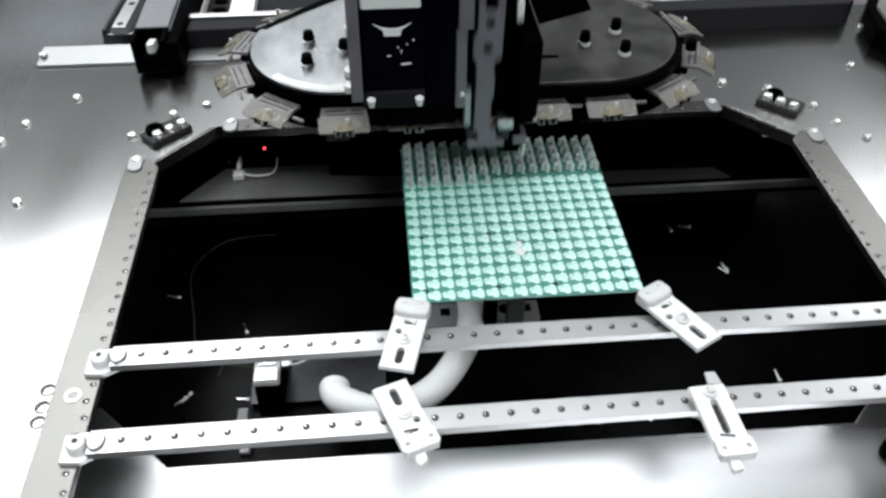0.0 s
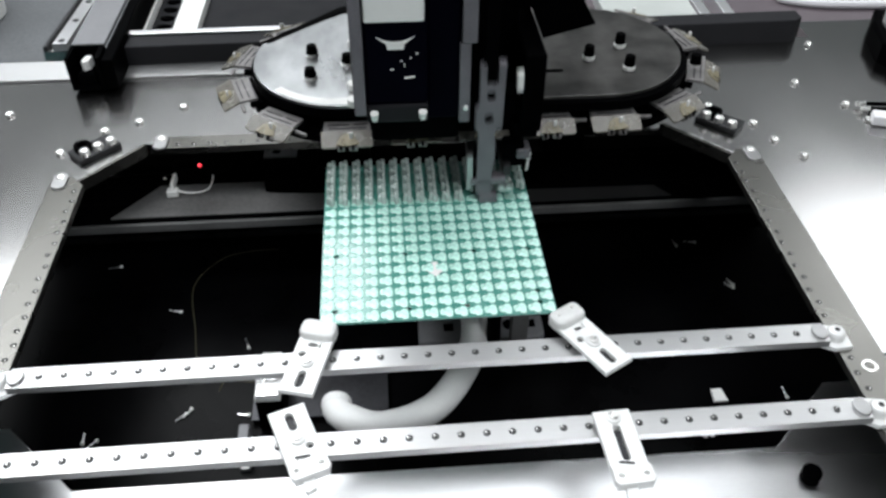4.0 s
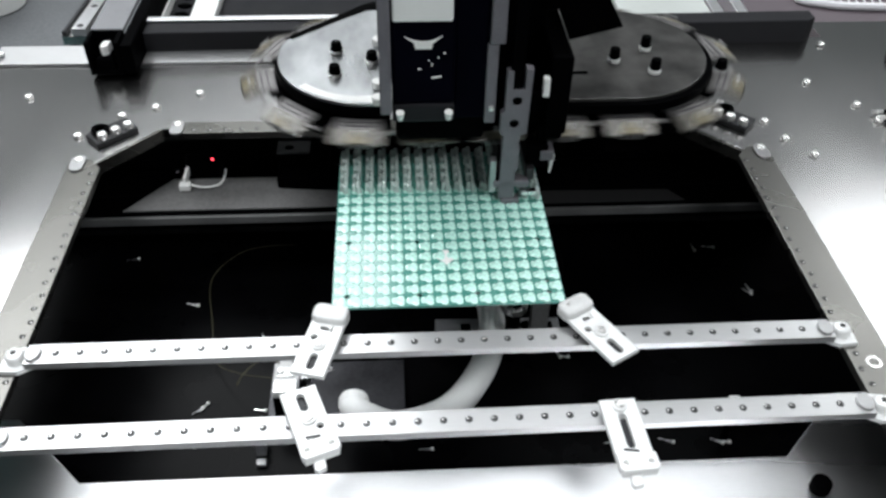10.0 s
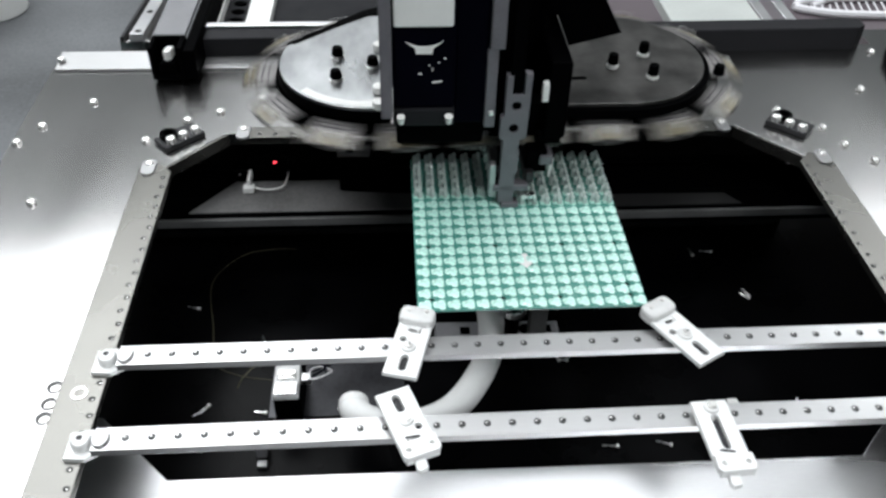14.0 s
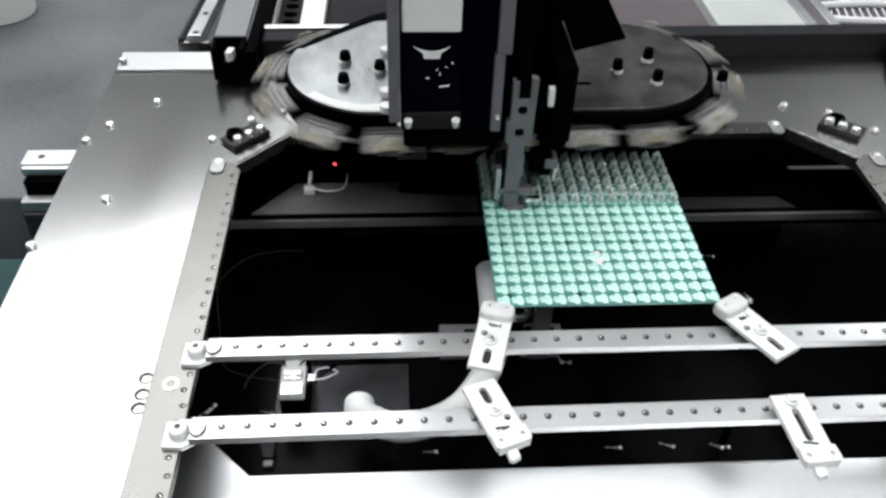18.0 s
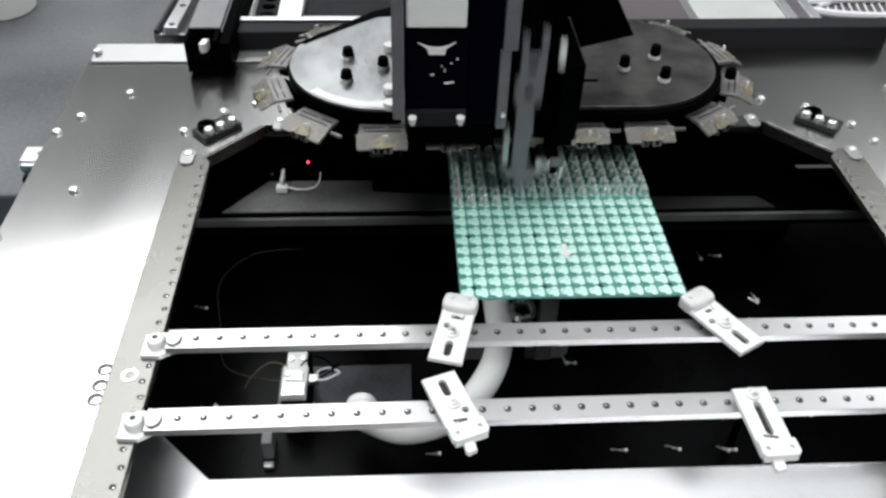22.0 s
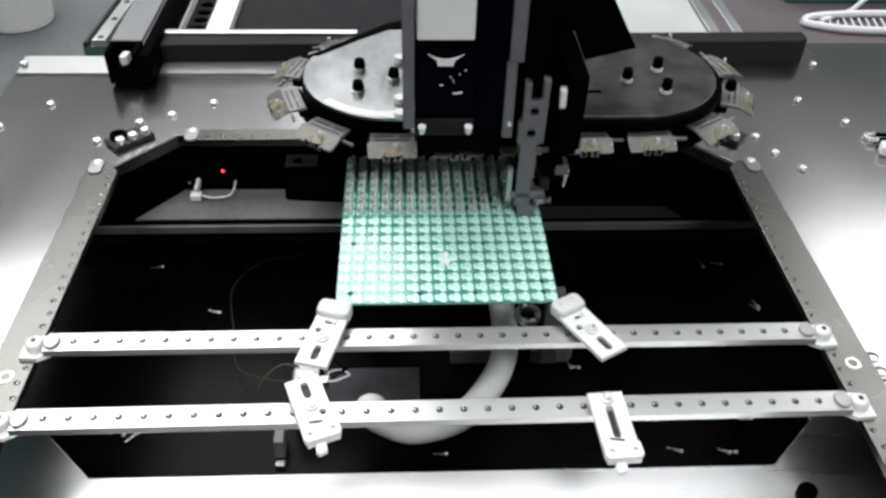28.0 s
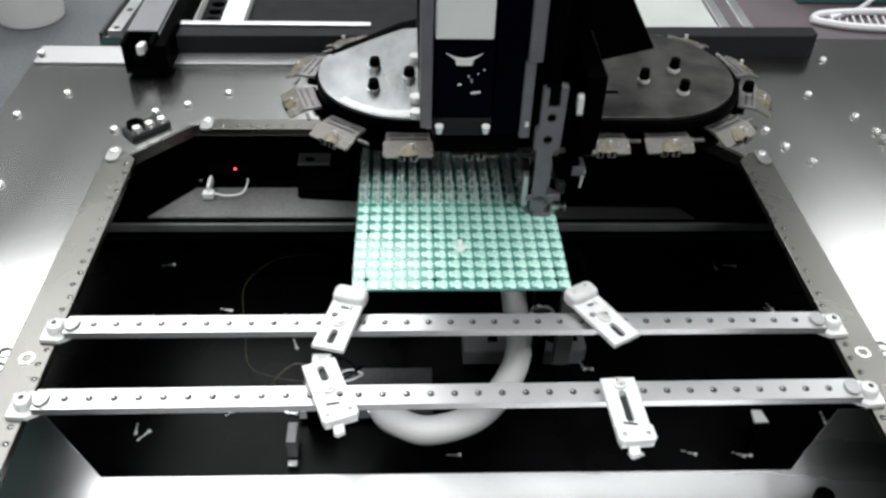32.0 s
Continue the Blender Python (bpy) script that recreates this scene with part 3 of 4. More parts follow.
def rear_gear():
    g = thing("cable_carrier", "black cable carrier end on a grey trough", "cable carrier", at(0, 0, 0))
    ON_TABLE.append(g)
    bm = bmesh.new()
    box(bm, -304, -300, 349, 376, 3, 36, 1)
    box(bm, -278, -273, 349, 376, 3, 36, 1)
    box(bm, -300, -278, 372, 376, 3, 36, 1)
    box(bm, -300, -278, 349, 372, 3, 8, 1)
    part("end_block", bm, BLACK, g)
    bm = bmesh.new()
    slab(bm, [(-297, 351), (-281, 351), (-283, 366), (-295, 366)], 8, 20, bevel=3)
    part("cable_stub", bm, BLACK, g, "black cable stub")
    bm = bmesh.new()
    slab(bm, [(-292, 356), (-289, 353), (-285, 356), (-284, 366), (-290, 366)], 21, 30, bevel=1)
    part("clip", bm, WHITE, g, "white plastic clip")
    bm = bmesh.new()
    slab(bm, [(-304, 377), (-274, 377), (-270, 720), (-302, 720)], 32, 36, bevel=1)
    part("trough", bm, GREY, g, "grey trough cover")
    bm = bmesh.new()
    slab(bm, [(-273, 350), (-262, 350), (-258, 720), (-269, 720)], 4, 33, bevel=1.5)
    part("side_wall", bm, BLACK, g)
    r = thing("linear_guide", "bright steel linear guide running rearwards", "linear guide", at(0, 0, 0), "rear guides")
    ON_TABLE.append(r)
    bm = bmesh.new()
    slab(bm, [(-355, 434), (-322, 434), (-300, 760), (-340, 760)], -12, 0, bevel=0.8)
    part("base", bm, ALU, r)
    bm = bmesh.new()
    slab(bm, [(-344, 434), (-330, 434), (-308, 760), (-322, 760)], 0, 8, bevel=0.8)
    part("rail", bm, ALU_LOW, r)
    bm = bmesh.new()
    slab(bm, [(-354, 434), (-350, 434), (-328, 760), (-332, 760)], 0, 5, bevel=0.8)
    part("edge", bm, DARK_STEEL, r, "dark edge strip")
    for i in range(7):
        again("bore", HOLE_SHADE_ME, r, at(-336 + i * 3.1, 440 + i * 44, 8.02) @ Matrix.Diagonal((1.7, 1.7, 1, 1)))
    b = thing("rear_beam", "dark grey rear beam with a bright top edge", "beam", at(0, 0, 0))
    ON_TABLE.append(b)
    bm = bmesh.new()
    slab(bm, [(-262, 391), (396, 402), (405, 408), (405, 424), (-262, 414)], -10, 24, bevel=1.5)
    part("beam", bm, REAR, b)
    bm = bmesh.new()
    box(bm, -262, -66, 412, 420, 24, 27, 1)
    part("lip", bm, ALU_LOW, b, "bright top lip")
    p = thing("feeder_tray", "pale feeder tray with black slots behind the beam", "tray", at(0, 0, 0))
    ON_TABLE.append(p)
    bm = bmesh.new()
    slab(bm, [(-282, 427), (40, 427), (40, 720), (-282, 720)], -10, -4, bevel=0.8)
    part("deck", bm, BEAM, p, "dark deck")
    bm = bmesh.new()
    slab(bm, [(-279, 427), (-259, 427), (-257, 720), (-277, 720)], -4, 6, bevel=0.8)
    part("strip", bm, WHITE, p, "white strip")
    bm = bmesh.new()
    slab(bm, [(-232, 427), (-207, 427), (-204, 720), (-229, 720)], -4, 6, bevel=0.8)
    part("strip", bm, WHITE, p, "white strip")
    for i in range(7):
        bm = bmesh.new()
        slab(bm, slot(0, 0, 14, 10), 0, 2)
        q = part("slot_pad", bm, BLACK, p)
        q.matrix_basis = at(-246 + i * 0.3, 445 + i * 20, -3.9)
    w = thing("white_cover", "pale white machine cover panel on twin rails", "cover panel", at(0, 0, 0))
    ON_TABLE.append(w)
    bm = bmesh.new()
    slab(bm, [(215, 426), (312, 426), (312, 720), (215, 720)], 0, 12, bevel=1.5)
    part("panel", bm, PANEL, w)
    for x in (320, 346):
        bm = bmesh.new()
        slab(bm, [(x, 426), (x + 12, 426), (x + 14, 720), (x + 2, 720)], -10, 5, bevel=0.8)
        part("rail", bm, ALU_LOW, w, "bright guide rail")


def support_rail(y, turn):
    r = thing("support_rail", "drilled aluminium support rail with bright screws", "support rail", at(0, y, 0, turn), "board support rails")
    ON_TABLE.append(r)
    bm = bmesh.new()
    box(bm, -256, 258, -8, 8, 4.6, 10, 0.25)
    part("bar", bm, RAIL, r)
    for i in range(33):
        h = again("tapped_hole", HOLE_SHADE_ME, r, at(-237.6 + 14.87 * i, 0, 9.95) @ Matrix.Diagonal((1.15, 1.2, 1, 1)))
        again("screw", GRUB_GLINT_ME, h, at(-0.5, 0.6, 0.1))
    for s in (-1, 1):
        bm = bmesh.new()
        x = -262 if s < 0 else 264
        slab(bm, [(x + s * 10, -9), (x + s * 10, 9), (x - s * 2, 11), (x - s * 14, 7), (x - s * 14, -3), (x - s * 2, -10)][::-s], 1.8, 5, bevel=0.6)
        br = part("end_bracket", bm, CLAMP, r, "pale end bracket")
        b = again("bolt", BIG_BOLT_ME, br, at(x + s * 1, 0, 5))
        again("socket", HOLE_SHADE_ME, b, at(0, 0, 7.05) @ Matrix.Diagonal((0.9, 0.9, 1, 1)))
        bm = bmesh.new()
        slab(bm, ring(x - s * 10.5, 0, 5, 24, ry=6.5), 10.05, 12, bevel=0.5)
        part("end_disc", bm, STRIP, br, "dull grey disc")
    return r


def clamp_parts(k, sort):
    long_slot = sort == "long"
    holes = [slot(0, -4, 4.6, 24)] if long_slot else [slot(0, -16, 4.8, 13), slot(0, 11.6, 9, 4.0, 4), ring(-5, 3.5, 2.2, 10)]
    bm = bmesh.new()
    slab(bm, [(-10.8, -26.5), (10.8, -26.5), (10.8, 22), (-10.8, 22)], 0, 3, holes, bevel=0.6)
    part("arm_plate", bm, CLAMP, k)
    bm = bmesh.new()
    if sort == "plain":
        slab(bm, ring(-7, 20, 4.5, 5, 180, 270) + ring(7, 20, 4.5, 5, 270, 360) + ring(7, 25, 4.5, 5, 0, 90) + ring(-7, 25, 4.5, 5, 90, 180), 0.2, 8, bevel=2.4)
        jaw = part("jaw", bm, JAW, k, "cloudy rounded plastic jaw")
        bm = bmesh.new()
        cyl(bm, -5.5, 24, 7.9, 8.8, 1.5, 10, bevel=0.3)
        cyl(bm, 5.5, 25, 7.9, 8.8, 1.5, 10, bevel=0.3)
        part("jaw_screw", bm, BOLT, jaw, "bright small screws")
    else:
        slab(bm, [(-11, 13), (11, 13), (11.4, 22), (9.4, 24.5), (-9.4, 24.5), (-11.4, 22)], 3.2, 6, [ring(-7, 19, 1.5, 8), ring(7, 19, 1.5, 8)], bevel=0.6)
        part("jaw_plate", bm, CLAMP, k, "pale jaw plate with two holes")
        bm = bmesh.new()
        box(bm, -10, 10, 22.3, 24.2, -1, 3.1, 0.5)
        part("jaw_foot", bm, CLAMP, k)
        bm = bmesh.new()
        slab(bm, [(-1, 24.3), (5.5, 24.3), (6.4, 30), (5, 32), (0, 31)], -1, 2.4, bevel=0.6)
        part("tongue", bm, CLAMP, k, "short pale tongue")
        # thin dark bar laid on the plate as the shade of a cross slot
        bm = bmesh.new()
        slab(bm, slot(0, 0, 1.6, 9, 4), 3, 3.2)
        o = part("key_slot", bm, HOLE, k, "dark bar as the shade in a cross slot")
        o.matrix_basis = at(1, 9.5, 0, 78)
    # dark blocks under the slots, added as the shade of deep openings
    bm = bmesh.new()
    if long_slot:
        box(bm, -4, 4, -14, 9, -1.6, -0.1, 0.3)
    else:
        box(bm, -8, 6.5, 0, 14.6, -1.6, -0.1, 0.3)
        box(bm, -4, 4, -25, -9.5, -1.6, -0.1, 0.3)
    part("slot_shade", bm, DARK_STEEL, k, "dark block as the shade in the slots")
    y = -21 if long_slot else -3
    bm = bmesh.new()
    cyl(bm, 0, y, 3, 4.8, 4.6, 20, bevel=0.6)
    w = part("boss", bm, CLAMP, k, "pale round boss")
    bm = bmesh.new()
    cyl(bm, 0, y, 4.8, 6.4, 3, 16, bevel=0.5)
    part("screw", bm, BOLT, w, "bright screw head")
    bm = bmesh.new()
    cyl(bm, 0, y if long_slot else 0, -5.2, 0, 4.6, 16)
    part("spacer", bm, BOLT, k, "round spacer")


def clamps():
    for x, y, rz, sort in ((-73.5, -8, -15, "plain"), (102, -5, 30, "plain"), (-76, -70, 200, "short"), (103.5, -87, 183, "long")):
        label = {"plain": "pale slotted board clamp with a cloudy plastic jaw", "short": "pale slotted board clamp with a short tongue", "long": "pale board clamp with one long slot"}[sort]
        k = thing("board_clamp", label, "clamp", at(x, y, 15.2, rz), "board clamps")
        ON_TABLE.append(k)
        clamp_parts(k, sort)


# ---------------------------------------------------------------- circuit board
X0, Y0, PX, PY, NX, NY, BZ = -62.3, 23.8, 9.53, 10.66, 16, 16, 20.0
TRIO = ((1.0, -2.3), (-1.9, 0.0), (1.0, 2.3))


def led_mesh():
    bm = bmesh.new()
    cyl(bm, 0, 0, 2.0, 6.0, 1.8, 10)
    r = bmesh.ops.create_uvsphere(bm, u_segments=10, v_segments=6, radius=1.8 * MM, matrix=at(0, 0, 6.0))
    bmesh.ops.delete(bm, geom=[v for v in r["verts"] if v.co.z < 5.9 * MM], context="VERTS")
    cyl(bm, 0, 0, 1.2, 2.1, 2.0, 10)
    return mesh_of(bm, "led", LED_M, True)


def leg_mesh():
    bm = bmesh.new()
    box(bm, -0.25, 0.25, -0.25, 0.25, -3.5, 1.3)
    return mesh_of(bm, "leg", SILVER)


def pad_mesh():
    bm = bmesh.new()
    for x, y, r in ((1.7, 2.2, 2.5), (1.9, -2.3, 2.5), (-0.7, 0.1, 3.1), (-2.2, 0.9, 2.0), (-2.2, -0.9, 2.0), (3.2, 0.0, 1.3)):
        cyl(bm, x, y, 0, 0.45, r, 12, r2=r * 0.92)
        cyl(bm, x, y, 0.451, 0.95, r * 0.92, 12, r2=r * 0.35)
    slab(bm, [(-2.8, -1.6), (0.0, -3.0), (3.2, -1.8), (3.4, 1.7), (0.0, 3.0), (-2.8, 1.6)], 0, 0.4)
    return mesh_of(bm, "pad", PAD, True)


LED_ME, LEG_ME, PAD_ME = led_mesh(), leg_mesh(), pad_mesh()


def circuit_board():
    p = thing("circuit_board", "green circuit board panel half filled with clear diodes", "circuit board", at(0, 0, BZ))
    ON_TABLE.append(p)
    bm = bmesh.new()
    holes = [ring(X0 + PX * (i + 0.5), Y0 + PY * (j + 0.5), 1.9, 8) for i, j in ((0, 0), (5, 0), (9, 0), (14, 0), (0, 5), (5, 5), (10, 5), (14, 5), (14, 1))]
    slab(bm, [(-67.3, 18.6), (85.2, 18.6), (85.2, 189.5), (-67.3, 189.5)], -1.6, 0, holes, bevel=0.2)
    part("panel", bm, PCB, p)
    for j in range(NY):
        for i in range(NX if j < 12 else 0):
            again("pad", PAD_ME, p, at(X0 + PX * i, Y0 + PY * j, 0.0))
    bm = bmesh.new()
    ax, ay = 9.6, 64
    slab(bm, [(ax - 2, ay + 8), (ax + 2, ay + 8), (ax + 2, ay), (ax + 6.5, ay), (ax, ay - 7), (ax - 6.5, ay), (ax - 2, ay)][::-1], 0.4, 0.5)
    part("arrow_mark", bm, WHITE, p, "white printed arrow")
    for j in range(12, NY):
        for i in range(NX):
            stand_trio(p, i, j)
    fill(p)
    return p


def one_led(p, x, y, z=0.0):
    o = again("led", LED_ME, p, at(x, y, z, (x * 7 + y * 3) % 40 - 20, math.sin(x * 5 + y) * 2.0, math.cos(x * 3 - y) * 2.0))
    for s in (-0.9, 0.9):
        again("leg", LEG_ME, o, at(s, 0, 0))
    return o


def stand_trio(p, i, j):
    return [one_led(p, X0 + PX * i + dx, Y0 + PY * j + dy) for dx, dy in TRIO]


def fill(p):
    """Rows that are filled while the film runs: those done before the start stand, the others wait in the head."""
    passes = ((11, -0.2, 7.6, 5.4, 15.4, 1), (10, 8.1, 18.7, 15.2, 0.2, -1), (9, 18.9, 30.2, -0.2, 15.2, 1), (8, 30.5, 41.0, 15.2, 0.0, -1))
    for j, t0, t1, c0, c1, way in passes:
        for i in range(NX):
            when = t0 + (t1 - t0) * (i - c0) / (c1 - c0)
            if when < 0:
                stand_trio(p, i, j)
            elif when < 32:
                for k, (dx, dy) in enumerate(TRIO):
                    o = one_led(p, X0 + PX * i + dx, Y0 + PY * j + dy)
                    NEW_LEDS.append((o, when + 0.22 * k))


# ---------------------------------------------------------------- inserter head (fixed)
HEAD_X, HEAD_Y = 70.0, 105.0
C1, C2, CR, CZ = (-29.0, 219.0), (174.0, 226.0), 78.0, 68.0


def head():
    h = thing("inserter_head", "black inserter head housing with a white camera box", "inserter head", at(0, 0, 0))
    bm = bmesh.new()
    box(bm, -11, 27, 90, 150, 171, 330, 1.5)
    part("camera_box", bm, WHITE, h, "white camera box")
    bm = bmesh.new()
    box(bm, -20, -12.2, 88, 140, 106, 330, 1)
    part("side_plate", bm, ARM, h, "dull grey side plate")
    bm = bmesh.new()
    box(bm, -11.8, 29, 92, 160, 112, 170.6, 2)
    part("lens_housing", bm, NAVY, h)
    bm = bmesh.new()
    box(bm, -12, 29, 90, 104, 99, 112, 1.5)
    part("lower_bar", bm, BEAM, h, "dark blue-grey lower bar")
    for x in (-7, 25):
        bm = bmesh.new()
        cyl(bm, 0, 0, -3, 3, 1.9, 12, r2=2.9, m=at(x, 87.2, 106, 0, 12))
        part("screw", bm, WHITE, h, "white screw head")
    # lens glints painted in white: arc on the ring and marks round the lens
    bm = bmesh.new()
    arc = ring(8.5, 170, 21.5, 16, 236, 304) + [(14.5, 147.6), (13.6, 143.6), (3.4, 143.6), (2.5, 147.6)]
    slab(bm, arc, 0, 1.2)
    o = part("lens_ring_glint", bm, WHITE, h, "white painted glint on the lens ring")
    o.matrix_basis = pose(0, 0.0918, 0.009, 90)
    for x, z, w, hh, a in ((12, 139, 1.5, 1.5, 0), (14, 136, 1.2, 4, 0), (18, 141, 1.5, 1.5, 0), (22, 144, 2, 1.5, 10), (6, 133, 4, 1, 0), (17, 127, 11, 1.6, 8)):
        bm = bmesh.new()
        box(bm, -w * 0.3, w * 0.3, -0.6, 0.4, -hh * 0.3, hh * 0.3, 0.12)
        o = part("lens_glint", bm, WHITE, h, "white painted glint")
        o.matrix_basis = at(x, 91.8, z + 5, 0, 0, -a)
    bm = bmesh.new()
    box(bm, 29.2, 52, 104, 200, 92, 330, 2)
    part("main_column", bm, NAVY, h)
    bm = bmesh.new()
    box(bm, -20, 100, 165, 300, 84, 330, 3)
    part("rear_housing", bm, BLACK, h)
    bm = bmesh.new()
    slab(bm, [(-97, 244), (-91, 238), (-33, 290), (-20.3, 296), (-20.3, 312), (-36, 304)], 56, 82, bevel=1.5)
    part("rear_shield", bm, BLACK, h, "black slanted shield")
    bm = bmesh.new()
    box(bm, -10, 52, 112, 160, 70, 98.8, 2)
    part("lower_housing", bm, BLACK, h)
    bm = bmesh.new()
    box(bm, 48, 104, 126, 170, 62, 96, 2)
    part("gripper_housing", bm, BLACK, h)
    bm = bmesh.new()
    slab(bm, [(96, 160), (132, 160), (156, 118), (118, 108), (108, 132), (92, 132)], 0, 40, bevel=1)
    box(bm, 96, 112, 60, 122, -60, 90, 2)
    o = part("hood", bm, BLACK, h, "black angled hood")
    o.matrix_basis = pose(0, 0.205, 0.010, 90)
    g = thing("lead_guide", "black lead guide with a white pin", "lead guide", at(0, 0, 0))
    bm = bmesh.new()
    box(bm, 84, 100, 110, 150, 44, 64, 2)
    part("block", bm, BLACK, g)
    bm = bmesh.new()
    box(bm, 94, 104, 108, 122, 52, 60, 1)
    part("clip", bm, ARM, g, "dull grey clip")
    bm = bmesh.new()
    cyl(bm, 0, 0, 36, 52, 0.9, 10, r2=1.7, m=at(101, 116, 0) @ pose(0, 0, 0, 0, 4, 0))
    part("pin", bm, WHITE, g, "white pin")
    bm = bmesh.new()
    box(bm, 92, 110, 118, 160, 64, 76, 1)
    part("arm", bm, BLACK, g)
    # sliding side bar beside the arm
    s = thing("slide_guide", "dull grey vertical slide guide with a bright screw", "slide guide", at(0, 0, 0))
    bm = bmesh.new()
    box(bm, 52, 62, 100, 112, 150, 330, 1)
    box(bm, 50.5, 58, 101, 111, 90, 150, 1)
    part("bar", bm, ARM, s)
    b = again("bolt", SMALL_ME, s, at(55, 101, 102, 0, 90) @ Matrix.Diagonal((1.3, 1.3, 1.3, 1)))


def arm():
    a = thing("insertion_arm", "grey steel insertion arm with round holes", "insertion arm", at(0, 0, 0))
    bm = bmesh.new()
    # drawn flat in x and z, then stood up
    outline = [(64, 71), (75.5, 71), (75.5, 96), (77, 98), (77, 116), (75.8, 118), (76.5, 126), (81, 128), (82, 178), (77, 179), (77, 163), (69, 163), (69, 177), (64.5, 177), (64.5, 146), (62, 144), (62, 128), (64.5, 126)]
    slab(bm, outline, -6, 0, [ring(72.5, 154, 3.4, 14), ring(71.5, 136, 3.4, 14)], bevel=0.6)
    o = part("arm_plate", bm, ARM, a)
    o.matrix_basis = pose(0, 0.1, 0, 90)
    bm = bmesh.new()
    box(bm, 67, 76, 101, 108, 75, 330, 1)
    part("slide_rod", bm, BLACK, a, "dark slide behind the plate")
    bm = bmesh.new()
    box(bm, 57, 61.5, 101, 108, 76, 104, 0.8)
    part("side_finger", bm, STRIP, a, "pale side finger")
    # solid black blocks stand for the shade in the side slots
    for z in (84, 104):
        bm = bmesh.new()
        box(bm, 61.6, 63.8, 101, 104, z, z + 12, 0.4)
        part("recess", bm, BLACK, a, "black block as the dark of a recess")
    bm = bmesh.new()
    box(bm, 66.5, 80, 99, 107, 58, 71, 1)
    part("pusher", bm, ARM, a)
    bm = bmesh.new()
    box(bm, 81, 92, 99, 104, 74, 78, 0.6)
    part("stop_pin", bm, SILVER, a, "bright stop pin")
    bm = bmesh.new()
    box(bm, 91, 95.5, 108, 114, 152, 166, 0.6)
    part("tag", bm, WHITE, a, "small white tag")
    bm = bmesh.new()
    box(bm, 82, 92, 109, 113, 150, 156, 0.6)
    part("tag_holder", bm, BLACK, a)
    return a


def gripper():
    g = thing("lead_gripper", "dark lead gripper fingers under the arm", "gripper", at(0, 0, 0))
    bm = bmesh.new()
    slab(bm, [(60, 100), (86, 100), (86, 106), (80, 110), (64, 110), (60, 106)], 57, 62, bevel=0.8)
    part("jaw", bm, ARM, g)
    for x in (60, 84):
        bm = bmesh.new()
        box(bm, x, x + 6, 104, 140, 60, 70, 1)
        part("finger", bm, DARK_STEEL, g)
    return g


